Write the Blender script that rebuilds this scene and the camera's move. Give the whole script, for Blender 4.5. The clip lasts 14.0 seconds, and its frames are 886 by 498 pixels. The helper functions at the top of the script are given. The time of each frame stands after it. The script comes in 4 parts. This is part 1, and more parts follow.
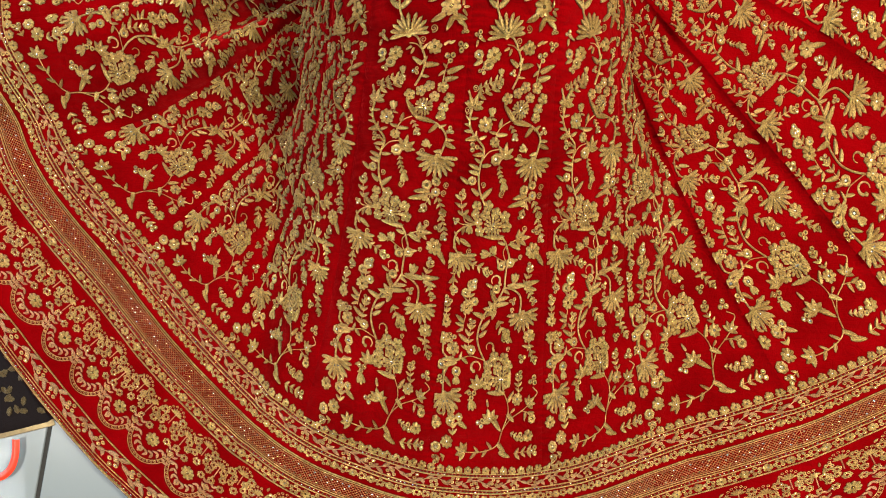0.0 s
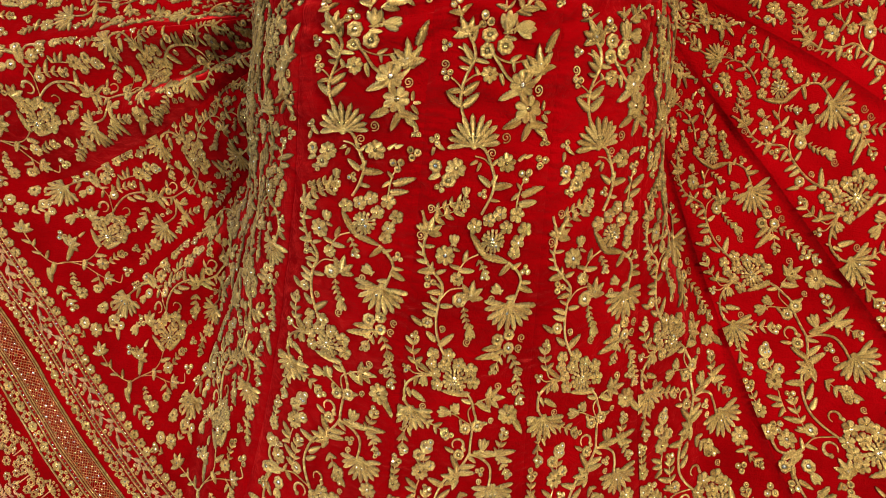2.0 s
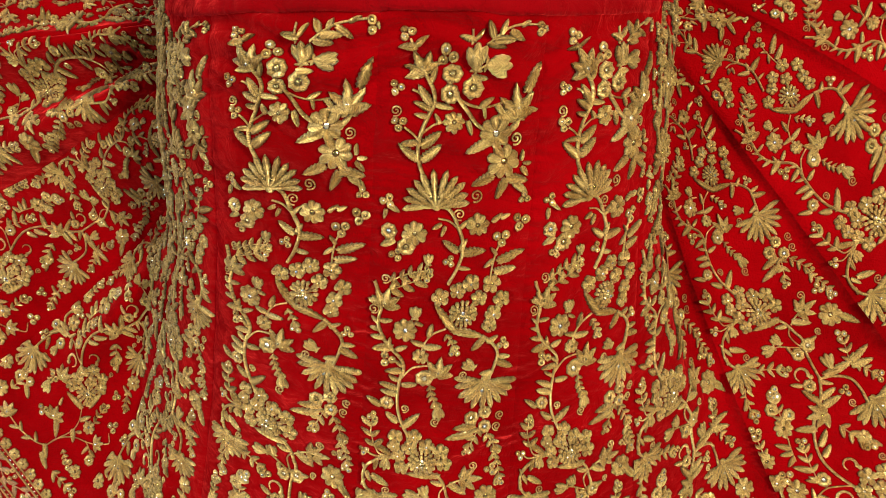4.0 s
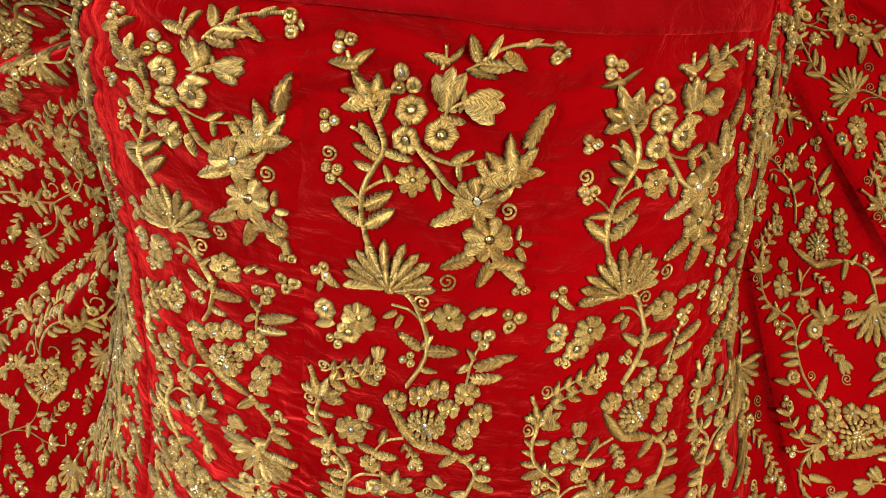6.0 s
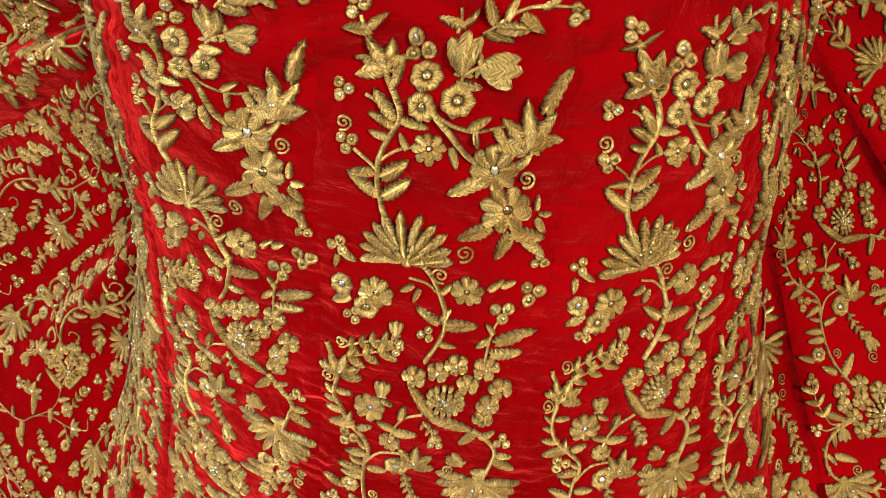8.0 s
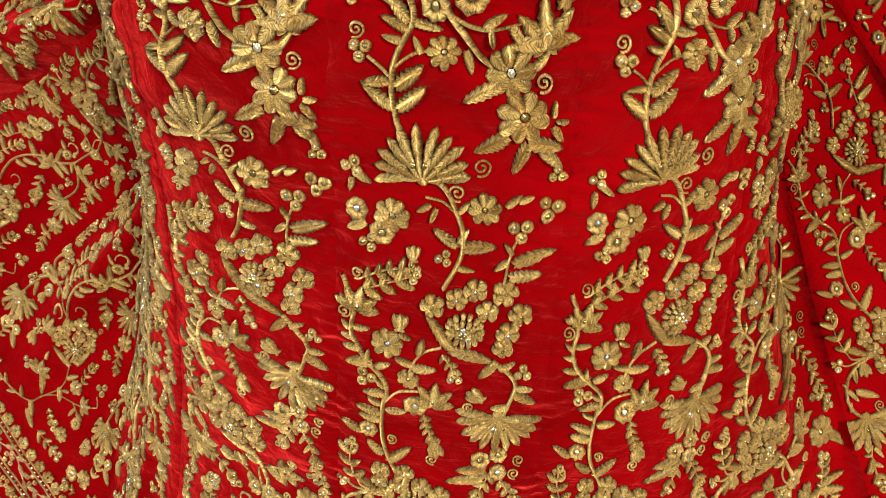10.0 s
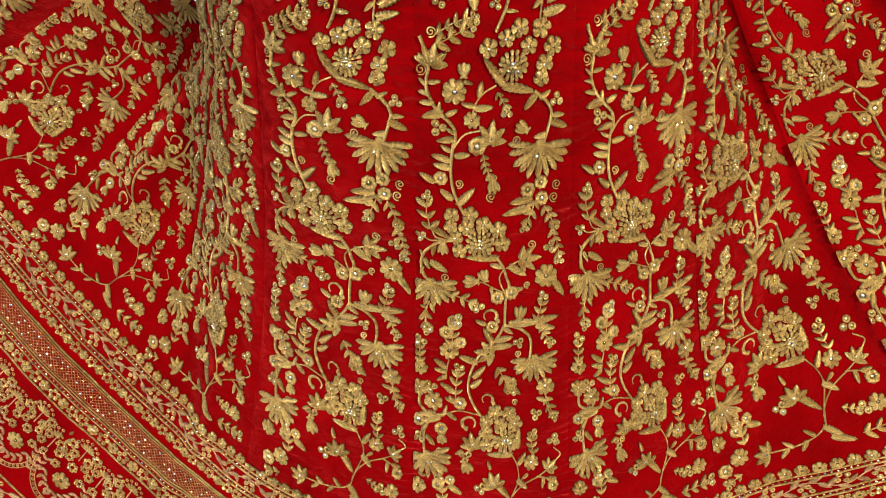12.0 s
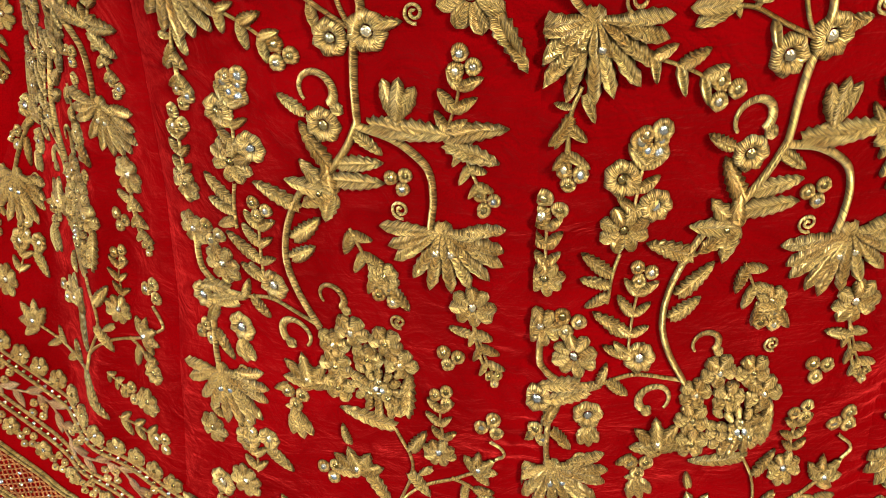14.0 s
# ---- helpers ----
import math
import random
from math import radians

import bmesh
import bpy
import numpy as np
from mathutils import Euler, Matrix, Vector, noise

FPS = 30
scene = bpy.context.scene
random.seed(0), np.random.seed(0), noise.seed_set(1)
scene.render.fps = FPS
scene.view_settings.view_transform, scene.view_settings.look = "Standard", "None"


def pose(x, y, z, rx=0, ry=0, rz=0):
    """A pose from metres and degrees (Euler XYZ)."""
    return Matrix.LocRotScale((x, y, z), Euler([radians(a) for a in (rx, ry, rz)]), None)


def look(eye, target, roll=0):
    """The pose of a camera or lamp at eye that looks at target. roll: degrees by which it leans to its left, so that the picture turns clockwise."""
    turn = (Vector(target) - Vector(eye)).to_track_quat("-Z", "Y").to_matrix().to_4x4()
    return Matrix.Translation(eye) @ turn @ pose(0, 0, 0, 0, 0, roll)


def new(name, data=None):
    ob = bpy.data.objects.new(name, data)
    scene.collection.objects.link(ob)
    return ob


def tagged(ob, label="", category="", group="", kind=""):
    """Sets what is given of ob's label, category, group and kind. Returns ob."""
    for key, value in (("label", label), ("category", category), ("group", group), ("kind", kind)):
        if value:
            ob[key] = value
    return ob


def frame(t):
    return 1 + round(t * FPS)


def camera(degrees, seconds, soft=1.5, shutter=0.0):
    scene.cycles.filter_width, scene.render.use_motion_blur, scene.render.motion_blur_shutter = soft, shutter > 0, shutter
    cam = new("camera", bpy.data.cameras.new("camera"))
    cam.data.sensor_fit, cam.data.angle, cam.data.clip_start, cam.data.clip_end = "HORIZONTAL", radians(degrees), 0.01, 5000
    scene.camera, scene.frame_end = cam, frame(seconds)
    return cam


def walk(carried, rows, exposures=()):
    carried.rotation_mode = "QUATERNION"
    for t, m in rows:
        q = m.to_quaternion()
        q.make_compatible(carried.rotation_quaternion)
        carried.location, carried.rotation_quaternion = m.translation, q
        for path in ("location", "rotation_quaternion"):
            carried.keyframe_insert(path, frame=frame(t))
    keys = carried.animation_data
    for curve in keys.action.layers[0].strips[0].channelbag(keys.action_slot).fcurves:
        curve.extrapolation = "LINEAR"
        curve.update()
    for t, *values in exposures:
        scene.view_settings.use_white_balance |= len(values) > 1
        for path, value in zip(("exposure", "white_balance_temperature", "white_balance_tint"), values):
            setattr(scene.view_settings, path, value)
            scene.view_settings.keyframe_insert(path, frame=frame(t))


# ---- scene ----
cam = camera(57.0, 14.0, soft=0.8)
METRES, EYE, TILT, LEAN, TURN = 1.8, 1.45, -90.0, 0.0, 0.0
ROWS = [
    (0.0, 0.0, 0.0, 0.0, 0.0, 0.0, -0.0),
    (0.5, -0.0082, 0.0373, 0.026, 0.2, 0.15, 2.97),
    (1.0, -0.0124, 0.0796, 0.052, 0.23, -0.2, 4.71),
    (1.5, 0.0469, 0.1399, 0.0837, 0.97, -0.23, -0.73),
    (2.0, 0.0791, 0.1711, 0.1075, 6.21, -1.21, -5.07),
    (4.5, 0.0642, 0.3003, 0.1766, 2.72, -5.64, -2.8),
    (5.0, 0.0949, 0.351, 0.1901, 7.77, -6.98, -8.6),
    (5.5, 0.0958, 0.3669, 0.1975, 9.67, -8.26, -8.61),
    (6.0, 0.0944, 0.3678, 0.2019, 10.69, -9.31, -9.18),
    (6.5, 0.0942, 0.3686, 0.2029, 11.49, -9.8, -9.18),
    (7.0, 0.099, 0.3688, 0.1986, 11.9, -9.87, -8.98),
    (7.5, 0.0962, 0.3702, 0.1967, 11.88, -10.08, -8.64),
    (10.0, 0.093, 0.3696, 0.1722, 11.44, -9.87, -6.57),
    (10.5, 0.083, 0.3277, 0.1241, 7.31, -9.56, -0.87),
    (11.0, 0.0817, 0.3166, 0.1147, 5.72, -10.85, 0.76),
    (11.5, 0.0702, 0.2864, 0.1087, 5.42, -11.09, 0.62),
    (12.0, 0.0603, 0.257, 0.0968, 5.14, -11.25, 1.47),
    (12.5, 0.0638, 0.2522, 0.1034, 5.56, -11.23, 1.49),
    (13.0, 0.043, 0.3163, 0.1132, 5.96, -12.89, 2.34),
    (13.5, 0.0084, 0.4583, 0.0452, 5.78, -14.41, 2.86),
    (14.0, -0.0013, 0.5238, 0.0004, 4.33, -16.53, 5.89),
]
walk(cam, [(t, pose(0, 0, EYE, TILT, LEAN, TURN) @ pose(METRES * x, METRES * y, METRES * z, 90 + pitch, roll, yaw)) for t, x, y, z, yaw, pitch, roll in ROWS])

# ---- light ----
world = bpy.data.worlds.new("shop_air")
scene.world = world
world.use_nodes = True
world.node_tree.nodes["Background"].inputs["Color"].default_value = (1.0, 0.9, 0.8, 1)
world.node_tree.nodes["Background"].inputs["Strength"].default_value = 0.06


def area_lamp(name, eye, target, size, power, colour):
    data = bpy.data.lights.new(name, "AREA")
    data.shape, data.size, data.size_y = "RECTANGLE", size[0], size[1]
    data.energy, data.color = power, colour
    ob = new(name, data)
    ob.matrix_world = look(eye, target)
    return ob


for x, y, power, colour in ((1.9, -0.3, 52, (1.0, 0.90, 0.70)), (1.6, 0.8, 280, (1.0, 0.90, 0.70)), (0.3, 1.7, 40, (1.0, 0.90, 0.70)), (-1.75, -0.4, 118, (1.0, 0.93, 0.83)), (-1.4, 1.0, 26, (0.97, 0.95, 0.92)), (0.2, -1.7, 14, (1.0, 0.90, 0.72))):
    area_lamp("ceiling_panel_light", (x, y, 2.9), (x, y, 0), (0.45, 0.45), power, colour)
area_lamp("shop_front_daylight", (-2.7, 0.6, 1.0), (0, 0.1, 0.2), (0.9, 1.2), 52, (0.55, 0.74, 1.0))


# ---- materials ----
class Nodes:
    """A node material with few words."""

    def __init__(self, name):
        self.mat = bpy.data.materials.new(name)
        self.mat.use_nodes = True
        self.tree = self.mat.node_tree
        self.bsdf = self.tree.nodes["Principled BSDF"]

    def add(self, kind, **values):
        node = self.tree.nodes.new(kind)
        for key, value in values.items():
            if key in node.inputs:
                node.inputs[key].default_value = value
        return node

    def join(self, a, out, b, into):
        self.tree.links.new(a.outputs[out], b.inputs[into])


def velvet(name, dark, light):
    n = Nodes(name)
    tex = n.add("ShaderNodeTexCoord")
    big = n.add("ShaderNodeTexNoise", Scale=9.0, Detail=4.0, Roughness=0.6)
    n.join(tex, "Object", big, "Vector")
    ramp = n.add("ShaderNodeValToRGB")
    ramp.color_ramp.elements[0].position, ramp.color_ramp.elements[1].position = 0.3, 0.75
    ramp.color_ramp.elements[0].color, ramp.color_ramp.elements[1].color = (*dark, 1), (*light, 1)
    n.join(big, "Fac", ramp, "Fac")
    n.join(ramp, "Color", n.bsdf, "Base Color")
    fine = n.add("ShaderNodeTexNoise", Scale=420.0, Detail=3.0, Roughness=0.7)
    n.join(tex, "Object", fine, "Vector")
    crush = n.add("ShaderNodeTexNoise", Scale=45.0, Detail=3.0, Roughness=0.6, Distortion=1.2)
    n.join(tex, "Object", crush, "Vector")
    stretch = n.add("ShaderNodeMapping")
    stretch.inputs["Scale"].default_value = (22.0, 95.0, 40.0)
    n.join(tex, "Object", stretch, "Vector")
    crinkle = n.add("ShaderNodeTexNoise", Scale=1.0, Detail=3.0, Roughness=0.55, Distortion=0.8)
    n.join(stretch, "Vector", crinkle, "Vector")
    both = n.add("ShaderNodeMath")
    both.operation = "MULTIPLY_ADD"
    both.inputs[1].default_value = 0.7
    n.join(crinkle, "Fac", both, 0)
    n.join(crush, "Fac", both, 2)
    mix = n.add("ShaderNodeMath")
    mix.operation = "MULTIPLY_ADD"
    mix.inputs[1].default_value = 0.2
    n.join(fine, "Fac", mix, 0)
    n.join(both, "Value", mix, 2)
    bump = n.add("ShaderNodeBump", Strength=0.5, Distance=0.0055)
    n.join(mix, "Value", bump, "Height")
    n.join(bump, "Normal", n.bsdf, "Normal")
    n.bsdf.inputs["Roughness"].default_value = 0.75
    n.bsdf.inputs["Specular IOR Level"].default_value = 0.0
    nap = n.add("ShaderNodeMapRange")
    nap.inputs["From Min"].default_value, nap.inputs["From Max"].default_value = 0.35, 0.7
    nap.inputs["To Min"].default_value, nap.inputs["To Max"].default_value = 0.14, 0.68
    n.join(crush, "Fac", nap, "Value")
    n.join(nap, "Result", n.bsdf, "Sheen Weight")
    n.bsdf.inputs["Sheen Roughness"].default_value = 0.42
    n.bsdf.inputs["Sheen Tint"].default_value = (1.0, 0.05, 0.05, 1)
    return n.mat


def plain(name, colour, rough=0.5, metal=0.0, grain=0.0, scale=60.0):
    n = Nodes(name)
    n.bsdf.inputs["Base Color"].default_value = (*colour, 1)
    n.bsdf.inputs["Roughness"].default_value = rough
    n.bsdf.inputs["Metallic"].default_value = metal
    if grain:
        tex = n.add("ShaderNodeTexCoord")
        noise_node = n.add("ShaderNodeTexNoise", Scale=scale, Detail=4.0)
        n.join(tex, "Object", noise_node, "Vector")
        bump = n.add("ShaderNodeBump", Strength=grain, Distance=0.002)
        n.join(noise_node, "Fac", bump, "Height")
        n.join(bump, "Normal", n.bsdf, "Normal")
    return n.mat


VELVET = velvet("red_velvet", (0.068, 0.0002, 0.0006), (0.128, 0.0003, 0.0012))
BAND = velvet("dark_red_velvet_band", (0.07, 0.0005, 0.001), (0.11, 0.0008, 0.002))


def thread(name, colour, other, rough, pitch):
    """Metal thread in satin stitch: fine parallel strands along the stitch coordinate."""
    n = Nodes(name)
    uv = n.add("ShaderNodeUVMap")
    uv.uv_map = "stitch"
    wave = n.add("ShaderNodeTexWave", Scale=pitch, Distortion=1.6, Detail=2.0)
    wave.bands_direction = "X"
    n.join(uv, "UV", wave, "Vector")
    tex = n.add("ShaderNodeTexCoord")
    spots = n.add("ShaderNodeTexNoise", Scale=130.0, Detail=3.0)
    n.join(tex, "Object", spots, "Vector")
    isle = n.add("ShaderNodeNewGeometry")
    mix = n.add("ShaderNodeMath")
    mix.operation = "MULTIPLY_ADD"
    mix.inputs[1].default_value = 0.45
    n.join(isle, "Random Per Island", mix, 0)
    n.join(spots, "Fac", mix, 2)
    ramp = n.add("ShaderNodeValToRGB")
    ramp.color_ramp.elements[0].position, ramp.color_ramp.elements[1].position = 0.35, 1.0
    ramp.color_ramp.elements[0].color, ramp.color_ramp.elements[1].color = (*other, 1), (*colour, 1)
    n.join(mix, "Value", ramp, "Fac")
    # shade between the strands, put into the thread's colour
    gap_shade = n.add("ShaderNodeMapRange")
    gap_shade.inputs["From Min"].default_value, gap_shade.inputs["From Max"].default_value = 0.0, 0.5
    gap_shade.inputs["To Min"].default_value, gap_shade.inputs["To Max"].default_value = 0.35, 1.0
    n.join(wave, "Fac", gap_shade, "Value")
    # bundles of strands that lie higher or lower; lower ones have shade in their colour
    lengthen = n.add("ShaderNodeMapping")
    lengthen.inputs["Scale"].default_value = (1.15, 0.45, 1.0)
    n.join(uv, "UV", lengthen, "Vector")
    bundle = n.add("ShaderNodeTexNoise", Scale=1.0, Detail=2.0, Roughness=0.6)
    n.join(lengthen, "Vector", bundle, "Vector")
    clump_shade = n.add("ShaderNodeMapRange")
    clump_shade.inputs["From Min"].default_value, clump_shade.inputs["From Max"].default_value = 0.36, 0.62
    clump_shade.inputs["To Min"].default_value, clump_shade.inputs["To Max"].default_value = 0.22, 1.0
    n.join(bundle, "Fac", clump_shade, "Value")
    # shade of the steep edges, painted as a colour that darkens towards the rim
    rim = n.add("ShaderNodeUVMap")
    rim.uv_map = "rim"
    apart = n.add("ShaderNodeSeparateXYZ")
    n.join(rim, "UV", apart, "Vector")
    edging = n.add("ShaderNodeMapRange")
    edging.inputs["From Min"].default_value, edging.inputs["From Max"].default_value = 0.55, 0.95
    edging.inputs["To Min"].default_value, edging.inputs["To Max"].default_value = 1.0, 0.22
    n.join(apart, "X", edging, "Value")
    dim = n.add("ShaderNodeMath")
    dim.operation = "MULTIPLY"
    n.join(gap_shade, "Result", dim, 0)
    n.join(clump_shade, "Result", dim, 1)
    painted_shade = n.add("ShaderNodeMath")
    painted_shade.operation = "MULTIPLY"
    n.join(dim, "Value", painted_shade, 0)
    n.join(edging, "Result", painted_shade, 1)
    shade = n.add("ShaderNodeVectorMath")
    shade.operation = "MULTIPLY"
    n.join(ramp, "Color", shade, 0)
    n.join(painted_shade, "Value", shade, 1)
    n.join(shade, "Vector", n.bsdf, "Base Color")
    pile = n.add("ShaderNodeMath")
    pile.operation = "MULTIPLY_ADD"
    pile.inputs[1].default_value = 0.35
    n.join(wave, "Fac", pile, 0)
    n.join(bundle, "Fac", pile, 2)
    bump = n.add("ShaderNodeBump", Strength=1.0, Distance=0.0011)
    n.join(pile, "Value", bump, "Height")
    n.join(bump, "Normal", n.bsdf, "Normal")
    n.bsdf.inputs["Metallic"].default_value = 0.64
    n.bsdf.inputs["Roughness"].default_value = rough
    return n.mat


def sparkle(name):
    n = Nodes(name)
    isle = n.add("ShaderNodeNewGeometry")
    ramp = n.add("ShaderNodeValToRGB")
    stops = ramp.color_ramp.elements
    stops[0].position, stops[0].color = 0.0, (0.22, 0.17, 0.06, 1)
    stops[1].position, stops[1].color = 1.0, (0.8, 0.7, 0.5, 1)
    for place, colour in ((0.5, (0.5, 0.42, 0.2, 1)), (0.75, (0.45, 0.6, 0.8, 1)), (0.88, (0.9, 0.85, 0.6, 1))):
        stop = stops.new(place)
        stop.color = colour
    n.join(isle, "Random Per Island", ramp, "Fac")
    n.join(ramp, "Color", n.bsdf, "Base Color")
    n.bsdf.inputs["Metallic"].default_value = 0.9
    n.bsdf.inputs["Roughness"].default_value = 0.16
    return n.mat


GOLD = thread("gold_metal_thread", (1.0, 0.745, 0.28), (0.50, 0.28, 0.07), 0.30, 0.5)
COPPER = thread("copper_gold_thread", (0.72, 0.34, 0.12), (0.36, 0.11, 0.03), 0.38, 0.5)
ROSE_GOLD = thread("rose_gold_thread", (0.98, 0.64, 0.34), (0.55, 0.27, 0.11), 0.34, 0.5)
SEQUIN = sparkle("glass_sequin")
TILE = plain("white_glazed_tile", (0.12, 0.145, 0.16), 0.25, 0, 0.1, 30)
GROUT = plain("dark_tile_joint", (0.012, 0.012, 0.012), 0.95)
DARK_CLOTH = plain("dark_velvet", (0.006, 0.0045, 0.005), 0.9, 0, 0.6, 300)
DARK_CLOTH.node_tree.nodes["Principled BSDF"].inputs["Specular IOR Level"].default_value = 0.05
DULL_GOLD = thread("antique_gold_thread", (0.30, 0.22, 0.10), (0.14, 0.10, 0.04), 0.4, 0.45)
RED_SATIN = plain("red_satin", (0.62, 0.03, 0.01), 0.35)
CLEAR_FILM = plain("clear_plastic_film", (1, 1, 1), 0.08, 0, 0.4, 25)
CLEAR_FILM.node_tree.nodes["Principled BSDF"].inputs["Transmission Weight"].default_value = 1.0
CLEAR_FILM.node_tree.nodes["Principled BSDF"].inputs["IOR"].default_value = 1.08
WALL = plain("shop_wall_paint", (0.13, 0.10, 0.08), 0.8, 0, 0.2)


# ---- the skirt's surface ----
# Seams between the panels, seen from above: at the waist, half way down, and at the upper edge of the border.
SEAMS = [
    (-0.16, 0.470, -0.38, 0.50, -0.700, 0.590),
    (-0.16, 0.455, -0.39, 0.41, -0.700, 0.370),
    (-0.155, 0.44, -0.36, 0.30, -0.654, 0.185),
    (-0.15, 0.430, -0.30, 0.20, -0.518, 0.010),
    (-0.14, 0.415, -0.235, 0.12, -0.384, -0.154),
    (-0.08, 0.400, -0.15, 0.06, -0.237, -0.284),
    (0.045, 0.400, 0.012, 0.02, -0.027, -0.362),
    (0.152, 0.406, 0.155, 0.02, 0.167, -0.366),
    (0.235, 0.430, 0.275, 0.05, 0.345, -0.315),
    (0.25, 0.450, 0.368, 0.13, 0.585, -0.240),
    (0.26, 0.480, 0.485, 0.21, 0.790, -0.130),
    (0.28, 0.51, 0.58, 0.36, 0.930, 0.110),
    (0.29, 0.55, 0.64, 0.56, 1.000, 0.480),
]
SEAM = np.array(SEAMS).reshape(-1, 3, 2)
FIRST = -6
LONG = 0.90
BORDER = 0.32


ACROSS = np.gradient(SEAM[:, 2], axis=0)
TANGENT = np.gradient(SEAM, axis=0)
HEM = np.stack([ACROSS[:, 1], -ACROSS[:, 0]], -1)
HEM /= np.linalg.norm(HEM, axis=1, keepdims=True)


def ease(x, a, b):
    t = np.clip((x - a) / (b - a), 0, 1)
    return t * t * (3 - 2 * t)


def table(x, xs, ys):
    """A smooth curve through a few heights."""
    step = 0.04
    return sum(np.interp(x + d, xs, ys) for d in (-step, -step / 2, 0, step / 2, step)) / 5


def plan(s, v):
    """The place seen from above of the panel coordinate s (whole numbers are seams) and v (0 waist, 1 border, beyond it the border)."""
    k = np.clip(s - FIRST, 0, len(SEAM) - 1 - 1e-6)
    i = k.astype(int)
    f = (k - i)[..., None]
    rise = f * f * (3 - 2 * f)
    away, near_end = f * (1 - f) ** 2, f * f * (f - 1)
    w, m, b = (SEAM[i, j] * (1 - rise) + SEAM[i + 1, j] * rise + TANGENT[i, j] * away + TANGENT[i + 1, j] * near_end for j in range(3))
    c = 2 * m - (w + b) / 2
    t = np.minimum(v, 1)[..., None]
    p = w * (1 - t) ** 2 + c * 2 * t * (1 - t) + b * t * t
    out = HEM[i] * (1 - f) + HEM[i + 1] * f
    return p + out * np.maximum(v - 1, 0)[..., None] * LONG


def height(p, s, v):
    """The cloth's height over the floor."""
    x, y = p[..., 0], p[..., 1]
    crest = table(y, [-0.66, -0.5, -0.36, -0.195, -0.14, 0.04, 0.115, 0.285, 0.33, 0.38, 0.42, 0.47, 0.60], [0.004, 0.03, 0.078, 0.146, 0.171, 0.255, 0.30, 0.40, 0.43, 0.462, 0.472, 0.46, 0.14])
    right = 0.015 + 0.125 * ease(y, -0.55, 0.3)
    left = 0.019 + 0.115 * ease(y, 0.21, 0.36)
    base = left + (right - left) * ease(x, -0.1, 0.3)
    base = np.minimum(base, np.maximum(crest, 0.004))
    d = x - 0.075
    wl = table(y, [-0.4, -0.1, 0.12, 0.35], [0.42, 0.38, 0.36, 0.30])
    pl = table(y, [-0.1, 0.1, 0.35], [2.0, 2.4, 3.0])
    gl = 1 - np.clip(-d / wl, 0, 1) ** pl
    wr = table(y, [-0.4, -0.15, 0.1, 0.35], [0.36, 0.30, 0.305, 0.255])
    gr = 1 - np.clip(d / wr, 0, 1) ** 2.2
    wall = table(y, [0.05, 0.13, 0.27], [0.27, 0.235, 0.188])
    gr = gr * (1 - ease(y, 0.03, 0.2) * ease(d, wall, wall + 0.028))
    g = np.where(d < 0, gl, gr)
    z = base + (crest - base) * g
    return z


def relief(p, s, v):
    """Pleats, wrinkles and puckered seams."""
    x, y = p[..., 0], p[..., 1]
    body = np.exp(-((x - 0.07) / 0.22) ** 4)
    flank = 1 - body
    f = s - np.floor(s)
    near = np.minimum(f, 1 - f)
    z = -0.0018 * np.exp(-(near / 0.018) ** 2) * (v < 1)
    z = z + flank * np.where(x > 0, 0.0, 0.016) * (np.sin(np.pi * f) ** 0.6 - 0.7) * np.clip(1.1 - v, 0, 1) * np.clip(v * 3, 0, 1)
    for at, high, far in ((3, 0.010, 0.30), (4, 0.012, 0.35), (5, 0.011, 0.35)):
        z = z + high * np.where(s >= at, np.exp(-(np.maximum(s - at, 0) / far) ** 2), np.exp(-((s - at) / 0.025) ** 2)) * flank * np.clip(v * 4, 0, 1) * np.clip((1.25 - v) * 2.5, 0, 1)
    for at, high, wide, mid, far in ((-2.62, 0.030, 0.16, 0.62, 0.20), (-1.35, 0.016, 0.10, 0.85, 0.25), (-4.2, 0.022, 0.15, 0.45, 0.3), (-4.95, 0.040, 0.22, 0.40, 0.35)):
        z = z + high * np.exp(-((s - at) / wide) ** 2 - ((v - mid) / far) ** 2)
    z = z - 0.045 * np.exp(-((s + 4.55) / 0.22) ** 2 - ((v - 0.35) / 0.3) ** 2)
    z = z + 0.0011 * body * np.exp(-near / 0.16) * np.sin(430 * v + 5 * np.sin(9 * s + 6 * v)) * np.sin(37 * v + 4 * s) * (v < 1)
    z = z + 0.0026 * body * np.sin(52 * v + 6 * s + 2 * np.sin(14 * v)) * np.sin(3.1 * s + 11 * v)
    z = z + 0.0034 * body * np.exp(-v * 5) * np.sin(170 * v + 3.0 * np.sin(5 * s) + 1.7 * np.sin(23 * v))
    z = z + 0.0007 * body * np.exp(-near / 0.22 - (v / 0.4) ** 2) * np.sin(760 * v + 5 * np.sin(7 * s + 9 * v) + 3 * np.sin(31 * v)) * (0.6 + 0.4 * np.sin(47 * v + 3 * s))
    z = z + 0.0025 * np.sin(31 * x + 9 * y) * np.sin(17 * y - 6 * x + 1) + 0.0012 * np.sin(70 * y + 20 * x) * np.sin(55 * x)
    return z


def cloth(s, v):
    """Points on the cloth in space."""
    s, v = np.broadcast_arrays(np.asarray(s, float), np.asarray(v, float))
    p = plan(s, v)
    z = np.maximum(height(p, s, v) + relief(p, s, v), 0.006)
    return np.concatenate([p, z[..., None]], -1)


